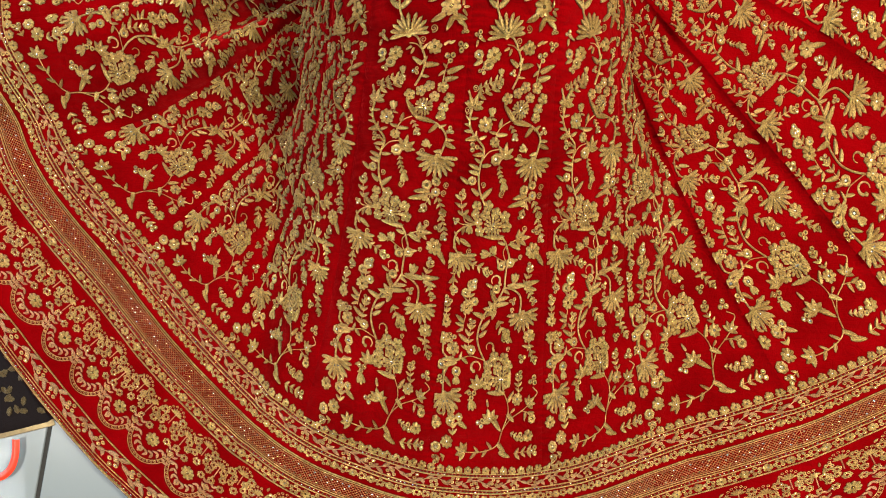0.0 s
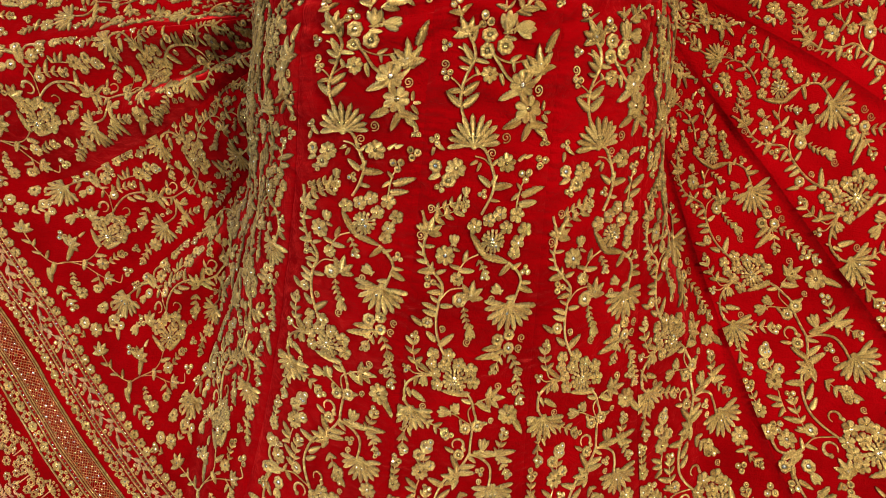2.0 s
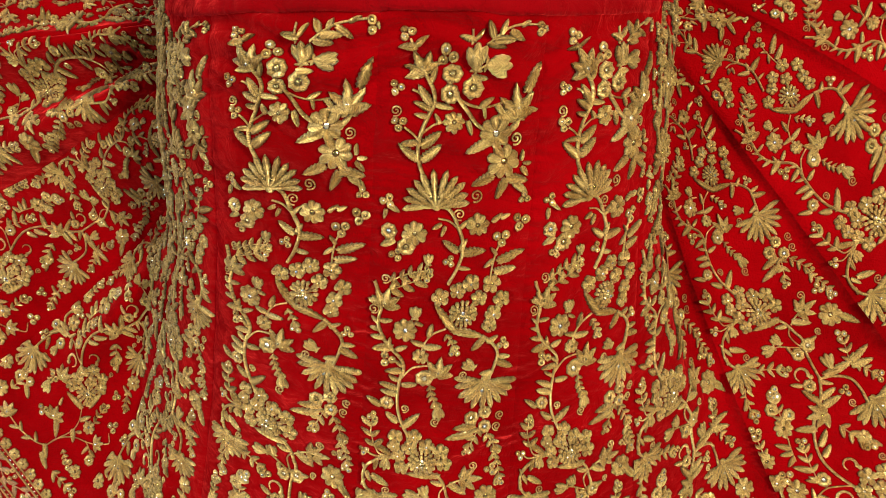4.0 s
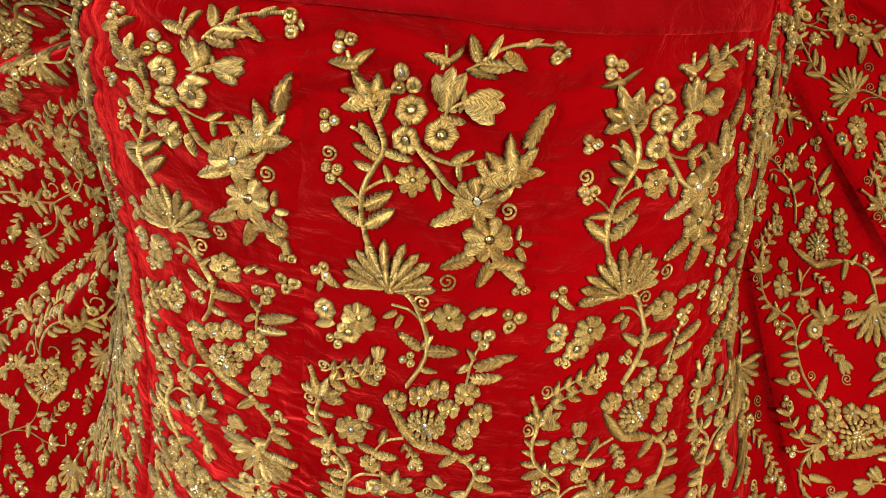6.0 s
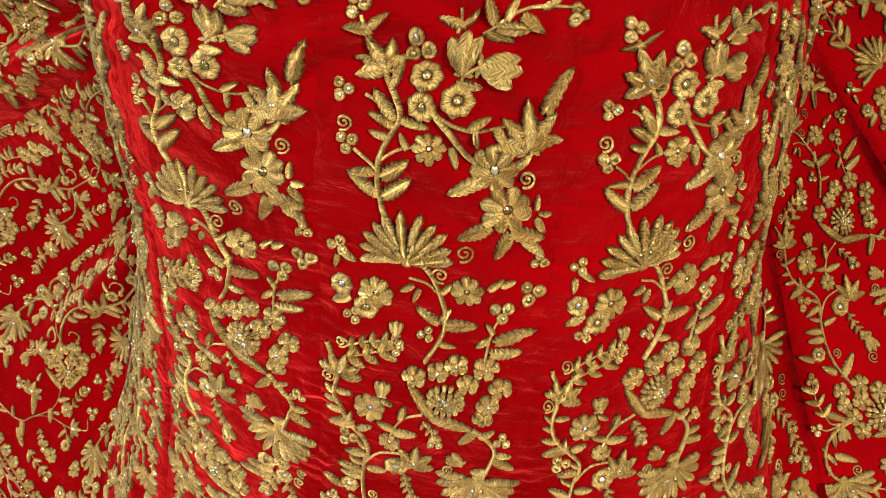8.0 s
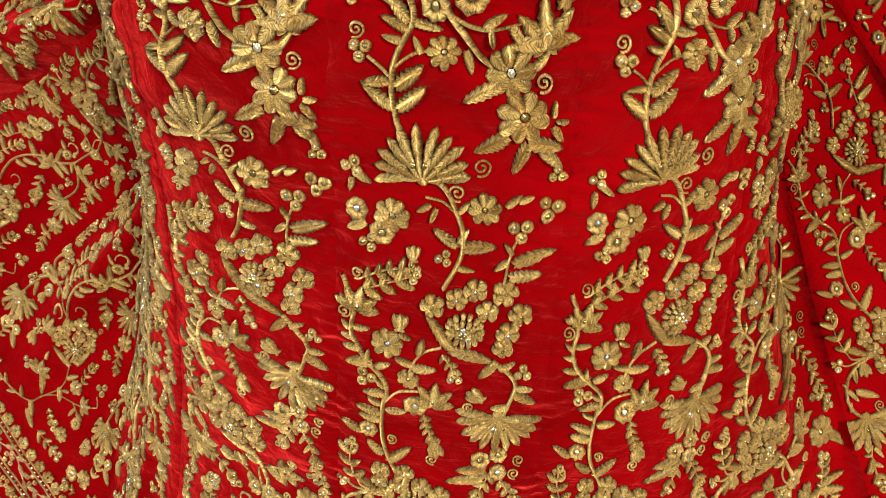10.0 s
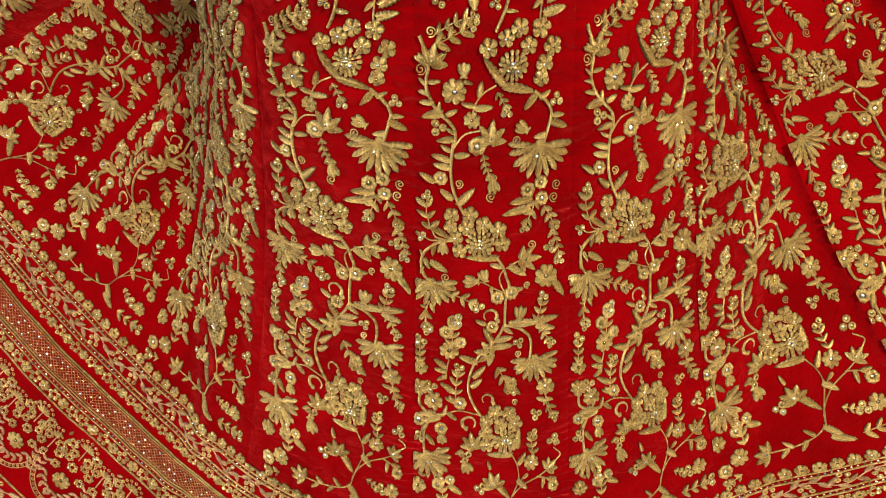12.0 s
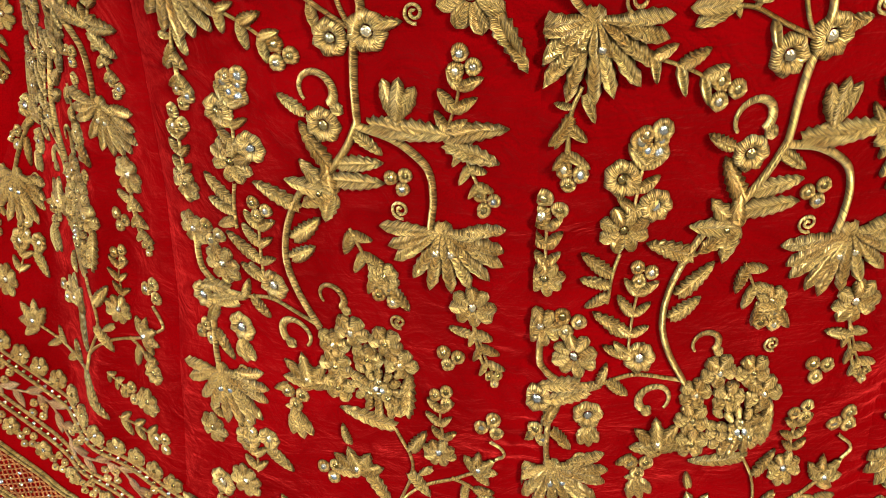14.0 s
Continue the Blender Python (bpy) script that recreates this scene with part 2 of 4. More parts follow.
# ---- building helpers ----
def mesh_of(name, verts, faces, material, uvs=None, smooth=True):
    me = bpy.data.meshes.new(name)
    me.from_pydata([tuple(p) for p in verts], [], [tuple(f) for f in faces])
    me.materials.append(material)
    if smooth:
        me.polygons.foreach_set("use_smooth", [True] * len(me.polygons))
    if uvs is not None:
        layer = me.uv_layers.new(name="stitch")
        index = np.empty(len(me.loops), int)
        me.loops.foreach_get("vertex_index", index)
        uvs = np.asarray(uvs, float)
        layer.data.foreach_set("uv", uvs[index, :2].ravel())
        if uvs.shape[1] > 2:
            rim = me.uv_layers.new(name="rim")
            rim.data.foreach_set("uv", np.repeat(uvs[index, 2:], 2, 1).ravel())
    me.update()
    return me


def grid_faces(rows, cols):
    i = np.arange(rows - 1)[:, None] * cols + np.arange(cols - 1)[None, :]
    return np.stack([i, i + 1, i + cols + 1, i + cols], -1).reshape(-1, 4)


def part(name, me, parent, label=""):
    ob = new(name, me)
    ob.parent = parent
    return tagged(ob, label)


def box(name, lo, hi, material, label="", category="", kind=""):
    bm = bmesh.new()
    bmesh.ops.create_cube(bm, size=1)
    for vert in bm.verts:
        vert.co = [lo[i] + (vert.co[i] + 0.5) * (hi[i] - lo[i]) for i in range(3)]
    me = bpy.data.meshes.new(name)
    bm.to_mesh(me)
    bm.free()
    me.materials.append(material)
    return tagged(new(name, me), label, category, kind=kind)


# ---- the room ----
box("floor", (-3, -2.5, -0.12), (3, 3, -0.004), GROUT, "white tiled shop floor with dark joints", "floor", "structure")
box("wall_north", (-3, 3, -0.1), (3, 3.15, 3), WALL, "plain painted shop wall", "wall", "structure")
box("wall_south", (-3, -2.65, -0.1), (3, -2.5, 3), WALL, "plain painted shop wall", "wall", "structure")
box("wall_east", (3, -2.65, -0.1), (3.15, 3.15, 3), WALL, "plain painted shop wall", "wall", "structure")
box("wall_west", (-3.15, -2.65, -0.1), (-3, 3.15, 3), WALL, "plain painted shop wall", "wall", "structure")
box("ceiling", (-3.15, -2.65, 3), (3.15, 3.15, 3.1), WALL, "plain painted ceiling", "ceiling", "structure")

tile_rng = random.Random(3)
bm = bmesh.new()
bmesh.ops.create_cube(bm, size=1)
for vert in bm.verts:
    vert.co = (vert.co.x * 0.592, vert.co.y * 0.592, vert.co.z * 0.012)
bmesh.ops.bevel(bm, geom=bm.edges[:], offset=0.0015, segments=1, affect="EDGES")
tile_mesh = bpy.data.meshes.new("tile")
bm.to_mesh(tile_mesh)
bm.free()
tile_mesh.materials.append(TILE)
floor = bpy.data.objects["floor"]
turned = pose(-0.702, -0.33, 0, 0, 0, -10)
for i in range(-7, 9):
    for j in range(-7, 9):
        spot = turned @ pose(0.3 + 0.6 * i, 0.0 + 0.6 * j, -0.006 + tile_rng.uniform(-0.0006, 0))
        if abs(spot.translation.x) < 2.68 and -2.18 < spot.translation.y < 2.68:
            tile = new("tile", tile_mesh)
            tile.parent = floor
            tile.matrix_world = spot


# a dark folded garment, a clear bag and its red tie on the tiles
def soft_slab(name, size, thick, turn_deg, at, material, bumps, seed):
    nx, ny = 40, 24
    x, y = np.meshgrid(np.linspace(-0.5, 0.5, nx), np.linspace(-0.5, 0.5, ny))
    edge = np.clip(np.minimum(0.5 - np.abs(x), 0.5 - np.abs(y)) / 0.06, 0, 1)
    rng = np.random.RandomState(seed)
    z = thick * np.sqrt(edge) + bumps * edge * (np.sin(x * 19 + rng.rand()) * np.sin(y * 13 + x * 7) + 0.5 * np.sin(y * 31 + 9 * x))
    xy = turn(np.stack([x * size[0], y * size[1]], -1), turn_deg) + np.array(at)
    top = np.concatenate([xy, (z + 0.001)[..., None]], -1).reshape(-1, 3)
    uv = np.stack([x * size[0], y * size[1]], -1).reshape(-1, 2)
    return mesh_of(name, top, grid_faces(ny, nx), material, uv)


# ---- the skirt ----
skirt = tagged(new("lehenga_skirt"), "red velvet bridal skirt with gold embroidery spread on tiled floor", "skirt")
skirt.location = (0, 0, 0)


def panel_mesh(k, name, v0, v1, rows, cols, material):
    s = np.linspace(k, k + 1, cols)
    s[-1] -= 1e-5
    v = np.linspace(v0, v1, rows)
    ss, vv = np.meshgrid(s, v)
    q = cloth(ss, vv).reshape(-1, 3)
    uv = np.stack([ss, vv], -1).reshape(-1, 2)
    return mesh_of(name, q, grid_faces(rows, cols), material, uv)


PANELS = []
for k in range(FIRST, FIRST + len(SEAM) - 1):
    panel = part("panel", panel_mesh(k, "panel", 0, 1, 720 if abs(k) < 3 else 300, 26, VELVET), skirt)
    border = part("border", panel_mesh(k, "border", 1, 1 + BORDER / LONG, 60, 26, VELVET), skirt)
    PANELS.append((k, panel, border))

# the plain band round the waist, and the cloth behind it
ss = np.linspace(-2.6, 4.0, 180)
waist = cloth(ss, 0 * ss)


def strip(name, offsets, material, label):
    rows = []
    for dy, dz in offsets:
        fold = max(dy - 0.06, 0) * np.sin(ss * 6.0 + 0.8 * np.sin(ss * 2.3))
        rows.append(waist + np.stack([(waist[:, 0] - 0.07) * max(dy - 0.05, 0) * 2.2, dy + 0.30 * fold, dz * np.clip(waist[:, 2] / 0.46, 0, 1) + 0.12 * fold], -1))
    q = np.concatenate(rows)
    q[:, 2] = np.maximum(q[:, 2], 0.004)
    uv = np.stack([np.tile(ss, len(rows)), np.repeat(np.arange(len(rows)), len(ss))], -1)
    return part(name, mesh_of(name, q, grid_faces(len(rows), len(ss)), material, uv), skirt, label)


strip("waistband", [(-0.001, -0.002), (-0.001, 0.0025), (0.003, 0.004), (0.010, 0.0015), (0.0115, 0.0004), (0.013, 0.0012), (0.03, -0.004), (0.05, -0.016), (0.058, -0.03), (0.056, -0.04)], BAND, "plain dark red velvet waistband")
strip("back_panel", [(0.054, -0.036), (0.070, -0.085), (0.09, -0.14), (0.11, -0.20), (0.13, -0.255), (0.15, -0.31), (0.175, -0.36), (0.20, -0.405), (0.23, -0.44), (0.27, -0.462), (0.34, -0.468)], VELVET, "plain red velvet back of skirt")

# ---- embroidery ----
# Motifs are drawn flat in metres (x across the panel, y down it, h off the cloth) and then laid on the cloth.
class Sheet:
    """Collects flat shapes in panel coordinates."""

    def __init__(self):
        self.verts, self.uvs, self.faces, self.count = [], [], [], 0

    def add(self, xyh, uv, faces):
        self.verts.append(xyh)
        self.uvs.append(uv)
        self.faces.append(faces + self.count)
        self.count += len(xyh)

    def grid(self, xyh, uv):
        rows, cols = xyh.shape[:2]
        self.add(xyh.reshape(-1, 3), uv.reshape(-1, 3), grid_faces(rows, cols))


def wide_at(v):
    """The width of a middle panel at v, in metres."""
    return 0.118 + 0.078 * np.clip(v, 0, 1)


def turn(xy, deg):
    a = radians(deg)
    c, s = math.cos(a), math.sin(a)
    return np.stack([xy[..., 0] * c - xy[..., 1] * s, xy[..., 0] * s + xy[..., 1] * c], -1)


def petal(sh, at, deg, long, wide, high=0.0026, tip=0.5, serrate=0.0, vein=0.35, bend=0.0, rows=7, cols=7, lift=0.0, blunt=0.8):
    """A satin-stitched leaf or petal that starts at `at` and points along deg."""
    t = np.linspace(0, 1, rows)[:, None]
    q = np.linspace(-1, 1, cols)[None, :]
    prof = np.sin(np.pi * np.clip(0.06 + 0.94 * t, 0, 1) ** (0.5 + tip)) ** blunt
    prof = np.maximum(prof, 0.1 * (1 - t))
    if serrate:
        prof = prof * (1 + serrate * np.cos(t * np.pi * (rows - 1)))
    x = t * long + 0 * q - 0.1 * long * np.abs(q) * prof * (1 - t)
    y = q * prof * wide / 2 + bend * long * t * t
    h = lift + high * (1 - np.abs(q) ** 5) * (1 - vein * np.exp(-(q / 0.32) ** 2)) * np.sqrt(np.sin(np.pi * (0.08 + 0.84 * t))) + 0 * y
    xy = turn(np.stack([x, y + 0 * x], -1), deg) + np.asarray(at)
    uv = np.stack([x + 1.3 * np.abs(y), y + 0 * x, np.maximum(np.abs(q), (t - 0.5) * 2 * (t > 0.9)) + 0 * x], -1)
    sh.grid(np.concatenate([xy, h[..., None]], -1), uv)


def rope(sh, pts, wide, high=0.0016, taper=False, cols=5, lift=0.0):
    """A corded line along flat points."""
    p = np.asarray(pts, float)
    d = np.gradient(p, axis=0)
    d /= np.maximum(np.linalg.norm(d, axis=1, keepdims=True), 1e-9)
    side = np.stack([-d[:, 1], d[:, 0]], -1)
    q = np.linspace(-1, 1, cols)
    w = np.full(len(p), wide / 2)
    if taper:
        w = w * (0.35 + 0.65 * np.linspace(1, 0, len(p)))
    xy = p[:, None] + side[:, None] * (w[:, None] * q[None])[..., None]
    h = lift + high * (1 - q ** 2)[None] * (w / (wide / 2))[:, None]
    along = np.concatenate([[0], np.cumsum(np.linalg.norm(np.diff(p, axis=0), axis=1))])
    uv = np.stack([along[:, None] + 0.9 * (w[:, None] * q[None]), w[:, None] * q[None], np.abs(q)[None] + 0 * w[:, None]], -1)
    sh.grid(np.concatenate([xy, h[..., None]], -1), uv)


def curve_through(pts, n):
    """A smooth line through a few points."""
    p = np.asarray(pts, float)
    if len(p) == 2:
        return p[0] + (p[1] - p[0]) * np.linspace(0, 1, n)[:, None]
    t = np.arange(len(p))
    m = np.gradient(p, axis=0)
    x = np.linspace(0, len(p) - 1, n)
    i = np.minimum(x.astype(int), len(p) - 2)
    f = (x - i)[:, None]
    return (2 * f ** 3 - 3 * f ** 2 + 1) * p[i] + (f ** 3 - 2 * f ** 2 + f) * m[i] + (3 * f ** 2 - 2 * f ** 3) * p[i + 1] + (f ** 3 - f ** 2) * m[i + 1]


def ring(sh, at, across, high=0.0024, hole=0.3, seg=28, scallop=0.06):
    a = np.linspace(0, 2 * np.pi, seg + 1)[:, None]
    r = np.array([1.0, 0.86, 0.62, hole])[None]
    rr = across / 2 * r * (1 + scallop * np.cos(7 * a) * (r > 0.8))
    h = high * np.array([0.0, 0.85, 1.0, 0.1])[None] * (1 + 0.25 * np.cos(a * 7)) + 0 * a
    xy = np.stack([rr * np.cos(a), rr * np.sin(a)], -1) + np.asarray(at)
    uv = np.stack([a * across * 0.35 + 0 * rr, rr, np.array([1.0, 0.6, 0.0, 1.0])[None] + 0 * a], -1)
    sh.grid(np.concatenate([xy, h[..., None]], -1), uv)


def gem(sh, at, across, rnd, high=0.0012, lift=0.0006):
    """A faceted sequin, tilted a little."""
    seg = 6
    a = np.linspace(0, 2 * np.pi, seg, endpoint=False) + rnd.random() * 2
    tx, ty = rnd.uniform(-0.3, 0.3), rnd.uniform(-0.3, 0.3)
    pts = [(0.5, 0.0), (0.34, 1.0)]
    v = []
    for r, hh in pts:
        for b in a:
            x, y = r * across * math.cos(b), r * across * math.sin(b)
            v.append((at[0] + x, at[1] + y, lift + high * hh + (tx * x + ty * y) * hh))
    v.append((at[0], at[1], lift + high * 0.8))
    f = [(i, (i + 1) % seg, seg + (i + 1) % seg, seg + i) for i in range(seg)]
    f += [(seg + i, seg + (i + 1) % seg, 2 * seg, 2 * seg) for i in range(seg)]
    sh.add(np.array(v), np.array(v) * 0.2, np.array(f))


def star(sh, gems, at, across, rnd, n=8):
    """An open flower of separate notched petals round a bead."""
    r = across / 2
    spin = rnd.random() * 40
    for i in range(n):
        d = spin + 360 * i / n + rnd.uniform(-4, 4)
        petal(sh, np.asarray(at) + turn(np.array([r * 0.2, 0]), d), d, r * rnd.uniform(0.74, 0.86), r * 4.6 / n, 0.0028, 1.2, vein=0.55, rows=8, cols=7, lift=0.0002 * (i % 2), blunt=0.38)
    gem(gems, at, r * 0.34, rnd, lift=0.0010)


def blossom(sh, gems, at, across, rnd):
    """A small five-petalled floret of a cluster, with a stitched eye."""
    at = np.asarray(at)
    r = across / 2
    spin = rnd.random() * 72
    for i in range(5):
        d = spin + 72 * i
        petal(sh, at + turn(np.array([r * 0.22, 0]), d), d, r * 0.80, r * 0.86, 0.0034, 1.1, vein=0.45, rows=6, cols=7, blunt=0.45)
    ring(sh, at, r * 0.75, 0.0034, 0.35, 10, 0.0)
    gem(gems, at, r * 0.34, rnd, lift=0.0024)


def shell(sh, gems, base, tip, wide, rnd):
    """A shell-shaped flower: long petals that spread from a horned calyx."""
    base, tip = np.asarray(base), np.asarray(tip)
    way = tip - base
    size = float(np.linalg.norm(way))
    deg = math.degrees(math.atan2(way[1], way[0]))
    for i in range(11):
        f = i / 5 - 1
        d = deg + f * 84 + rnd.uniform(-3, 3)
        long = (size * (1 - abs(f)) + wide * abs(f)) * rnd.uniform(0.66, 0.74)
        petal(sh, base + turn(np.array([size * 0.26, 0]), d), d, long, size * 0.18, 0.0034, 0.9, serrate=0.14, vein=0.35, bend=0.12 * f, rows=11, cols=7, lift=0.0003 * (i % 2), blunt=0.5)
    for i in range(7):
        d = deg + (i - 3) * 27
        petal(sh, base + turn(np.array([size * 0.08, 0]), d), d, size * 0.40, size * 0.12, 0.0030, 0.9, lift=0.0012, rows=7, blunt=0.5)
    for f in (-1, 1):
        a = np.linspace(0, 1, 10)
        horn = base + turn(np.stack([size * (0.06 + 0.20 * np.sin(a * 2.6)), f * size * (0.08 + 0.42 * a)], -1), deg)
        rope(sh, horn, size * 0.085, 0.0026, taper=True)
        gem(gems, base + turn(np.array([size * 0.3, f * size * 0.1]), deg), 0.0032, rnd, lift=0.0030)
    petal(sh, base - turn(np.array([size * 0.1, 0]), deg), deg, size * 0.24, size * 0.26, 0.0030, 0.4, rows=5)


def lotus(sh, gems, base, tip, wide, rnd):
    """A lily seen from the side: five pointed petals."""
    base, tip = np.asarray(base), np.asarray(tip)
    way = tip - base
    size = float(np.linalg.norm(way))
    deg = math.degrees(math.atan2(way[1], way[0]))
    for f in (-1, 1, -0.5, 0.5, 0):
        long = size * (1 - abs(f)) + (0.25 * size + 0.42 * wide) * abs(f)
        petal(sh, base, deg + f * 76, long, wide * 0.34, 0.0030, 0.3, serrate=0.15, vein=0.55, rows=11, bend=0.1 * f, lift=0.0002 + 0.0008 * (f == 0))
    for f in (-1, 1):
        petal(sh, base, deg + f * 128, size * 0.3, size * 0.18, 0.0018, 0.4, rows=5)
    gem(gems, base + turn(np.array([size * 0.2, 0]), deg), 0.0028, rnd, lift=0.0028)


def tulip(sh, base, tip, wide, rnd):
    """A closed bud with three overlapping petals and a lobed rim."""
    base, tip = np.asarray(base), np.asarray(tip)
    way = tip - base
    size = float(np.linalg.norm(way))
    deg = math.degrees(math.atan2(way[1], way[0]))
    for f in (-1, 1, 0):
        petal(sh, base, deg + f * 22, size * (1 - 0.06 * abs(f)), wide * 0.42, 0.0028, 0.85, serrate=0.08, vein=0.35, rows=10, lift=0.0002 + 0.0005 * (f == 0), blunt=0.65)
    for f in (-1, 1):
        petal(sh, base, deg + f * 100, size * 0.3, size * 0.16, 0.0015, rows=5)


def rose(sh, gems, at, size, rnd):
    """The shell at the heart of a cluster: tiers of short overlapping scallops."""
    at = np.asarray(at)
    for r, n, ll, long in ((0.60, 15, 0.0, 0.40), (0.32, 11, 0.0014, 0.40), (0.08, 7, 0.0026, 0.34)):
        for i in range(n):
            d = 360 * i / n + rnd.uniform(-4, 4)
            petal(sh, at + turn(np.array([size * r, 0]), d), d, size * long, size * 0.27, 0.0030, 1.1, vein=0.4, rows=6, cols=7, lift=ll, blunt=0.45)
    for i in range(6):
        gem(gems, at + turn(np.array([size * (0.12 + 0.2 * (i % 2)), 0]), 90 + i * 60), 0.0032, rnd, lift=0.0046)


def trio(sh, gems, at, size, rnd, n=3):
    spin = rnd.random() * 120
    for i in range(n):
        p = np.asarray(at) + turn(np.array([size * (0.29 if n == 3 else 0.36), 0]), spin + 360 * i / n)
        ring(sh, p, size * (0.5 if n == 3 else 0.42), 0.0018, 0.4 if n == 3 else 0.25, 10, 0.0)
        gem(gems, p, size * (0.24 if n == 3 else 0.11), rnd)


def curl(sh, at, size, rnd):
    a = np.linspace(0, 3.3 * np.pi, 26)
    r = size / 2 * np.linspace(1, 0.16, 26)
    flip = rnd.choice((-1, 1))
    pts = np.stack([np.asarray(at)[0] + r * np.cos(a + 1.2) * flip, np.asarray(at)[1] + r * np.sin(a + 1.2)], -1)
    rope(sh, pts, 0.0013, 0.0012, cols=4)


def hook(sh, at, size, rnd):
    a = np.linspace(0, 1.45 * np.pi, 16)
    flip = rnd.choice((-1, 1))
    r = size * 0.36
    pts = np.stack([np.asarray(at)[0] + r * np.cos(a + 2.4) * flip, np.asarray(at)[1] + r * np.sin(a + 2.4)], -1)
    rope(sh, pts[::-1], size * 0.22, 0.002, taper=True)
    petal(sh, pts[-1], 30, size * 0.3, size * 0.3, 0.002, 0.8, rows=5)


# The repeat of one panel in millimetres: x across from its middle, y down from the waist.
STEPS = np.linspace(0, 1, 201)
SLACK = np.interp(STEPS, [0, 0.1, 0.3, 0.5, 0.7, 0.9, 1], [1.0, 1.05, 1.1, 1.17, 1.3, 1.5, 1.55])
DOWN = np.concatenate([[0], np.cumsum(LONG * np.diff(STEPS) * 2 / (SLACK[1:] + SLACK[:-1]))])
FOOT = float(DOWN[-1])
EASE = {-1: 0.10, 1: 0.08}  # how far the repeat is set over on single panels


class Drawing:
    """Embroidery drawn flat, motif by motif; each flower is a part of its own."""

    def __init__(self):
        self.rnd = random.Random(5)
        self.gems, self.curls, self.leaves, self.stalks = Sheet(), Sheet(), Sheet(), Sheet()
        self.singles = []

    def single(self, name):
        sheet = Sheet()
        self.singles.append((name, sheet))
        return sheet

    def stem(self, thick, *pts):
        line = curve_through(np.array(pts) / 1000, 8 * len(pts))
        if thick:
            rope(self.single("vine_stem"), line, 0.0031, 0.0026)
        else:
            rope(self.stalks, line, 0.0017, 0.0015, cols=4)

    def blade(self, sheet, base, tip, plump=0.39):
        way = (tip - base) / 1000
        long = float(np.linalg.norm(way))
        deg = math.degrees(math.atan2(way[1], way[0]))
        rnd = self.rnd
        petal(sheet, base / 1000, deg, long, min(long * plump * rnd.uniform(0.9, 1.12), 0.0080), 0.0030, 0.25, serrate=0.17 if long > 0.011 else 0.07, vein=0.65, cols=9, bend=rnd.uniform(-0.1, 0.1), rows=15 if long > 0.011 else 8, blunt=0.62)

    def leaf(self, x0, y0, x1, y1):
        self.blade(self.leaves, np.array([x0, y0]), np.array([x1, y1]))

    def spray(self, x0, y0, x1, y1, pairs, tip):
        """A twig with paired leaflets that ends in berries."""
        base, end = np.array([x0, y0]), np.array([x1, y1])
        way = end - base
        side = np.array([-way[1], way[0]]) / np.linalg.norm(way)
        bow = side * np.linalg.norm(way) * self.rnd.uniform(-0.08, 0.08)
        line = curve_through(np.array([base, base + way / 2 + bow, end]) / 1000, 14)
        rope(self.stalks, line, 0.0013, 0.0013, cols=4)
        long = np.linalg.norm(way) / (pairs + 0.6) * 1.25
        for i in range(pairs):
            at = line[min(int(14 * (i + 0.35) / (pairs + 0.3)), 13)] * 1000
            for f in (-1, 1):
                along = way / np.linalg.norm(way)
                self.blade(self.leaves, at, at + long * (0.62 * along + f * 0.72 * side) * self.rnd.uniform(0.85, 1.1), 0.44)
        trio(self.single("berry_sprig"), self.gems, end / 1000, tip / 1000, self.rnd)

    def curl(self, x, y, size):
        curl(self.curls, np.array([x, y]) / 1000, size / 1000, self.rnd)

    def hook(self, x, y, size):
        hook(self.curls, np.array([x, y]) / 1000, size / 1000, self.rnd)

    def ring(self, x, y, size):
        at = np.array([x, y]) / 1000
        ring(self.single("ring_flower"), at, size / 1000)
        gem(self.gems, at, size / 1000 * 0.3, self.rnd)

    def trio(self, x, y, size):
        trio(self.single("berry_sprig"), self.gems, np.array([x, y]) / 1000, size / 1000, self.rnd)

    def star(self, x, y, size):
        star(self.single("star_flower"), self.gems, np.array([x, y]) / 1000, size / 1000, self.rnd)

    def blossom(self, x, y, size):
        blossom(self.single("cluster_floret"), self.gems, np.array([x, y]) / 1000, size / 1000, self.rnd)

    def rose(self, x, y, size):
        rose(self.single("rose_blossom"), self.gems, np.array([x, y]) / 1000, size / 1000, self.rnd)

    def shell(self, x0, y0, x1, y1, wide):
        shell(self.single("shell_flower"), self.gems, np.array([x0, y0]) / 1000, np.array([x1, y1]) / 1000, wide / 1000, self.rnd)

    def lotus(self, x0, y0, x1, y1, wide):
        lotus(self.single("lotus_flower"), self.gems, np.array([x0, y0]) / 1000, np.array([x1, y1]) / 1000, wide / 1000, self.rnd)

    def tulip(self, x0, y0, x1, y1, wide):
        tulip(self.single("flower_bud"), np.array([x0, y0]) / 1000, np.array([x1, y1]) / 1000, wide / 1000, self.rnd)



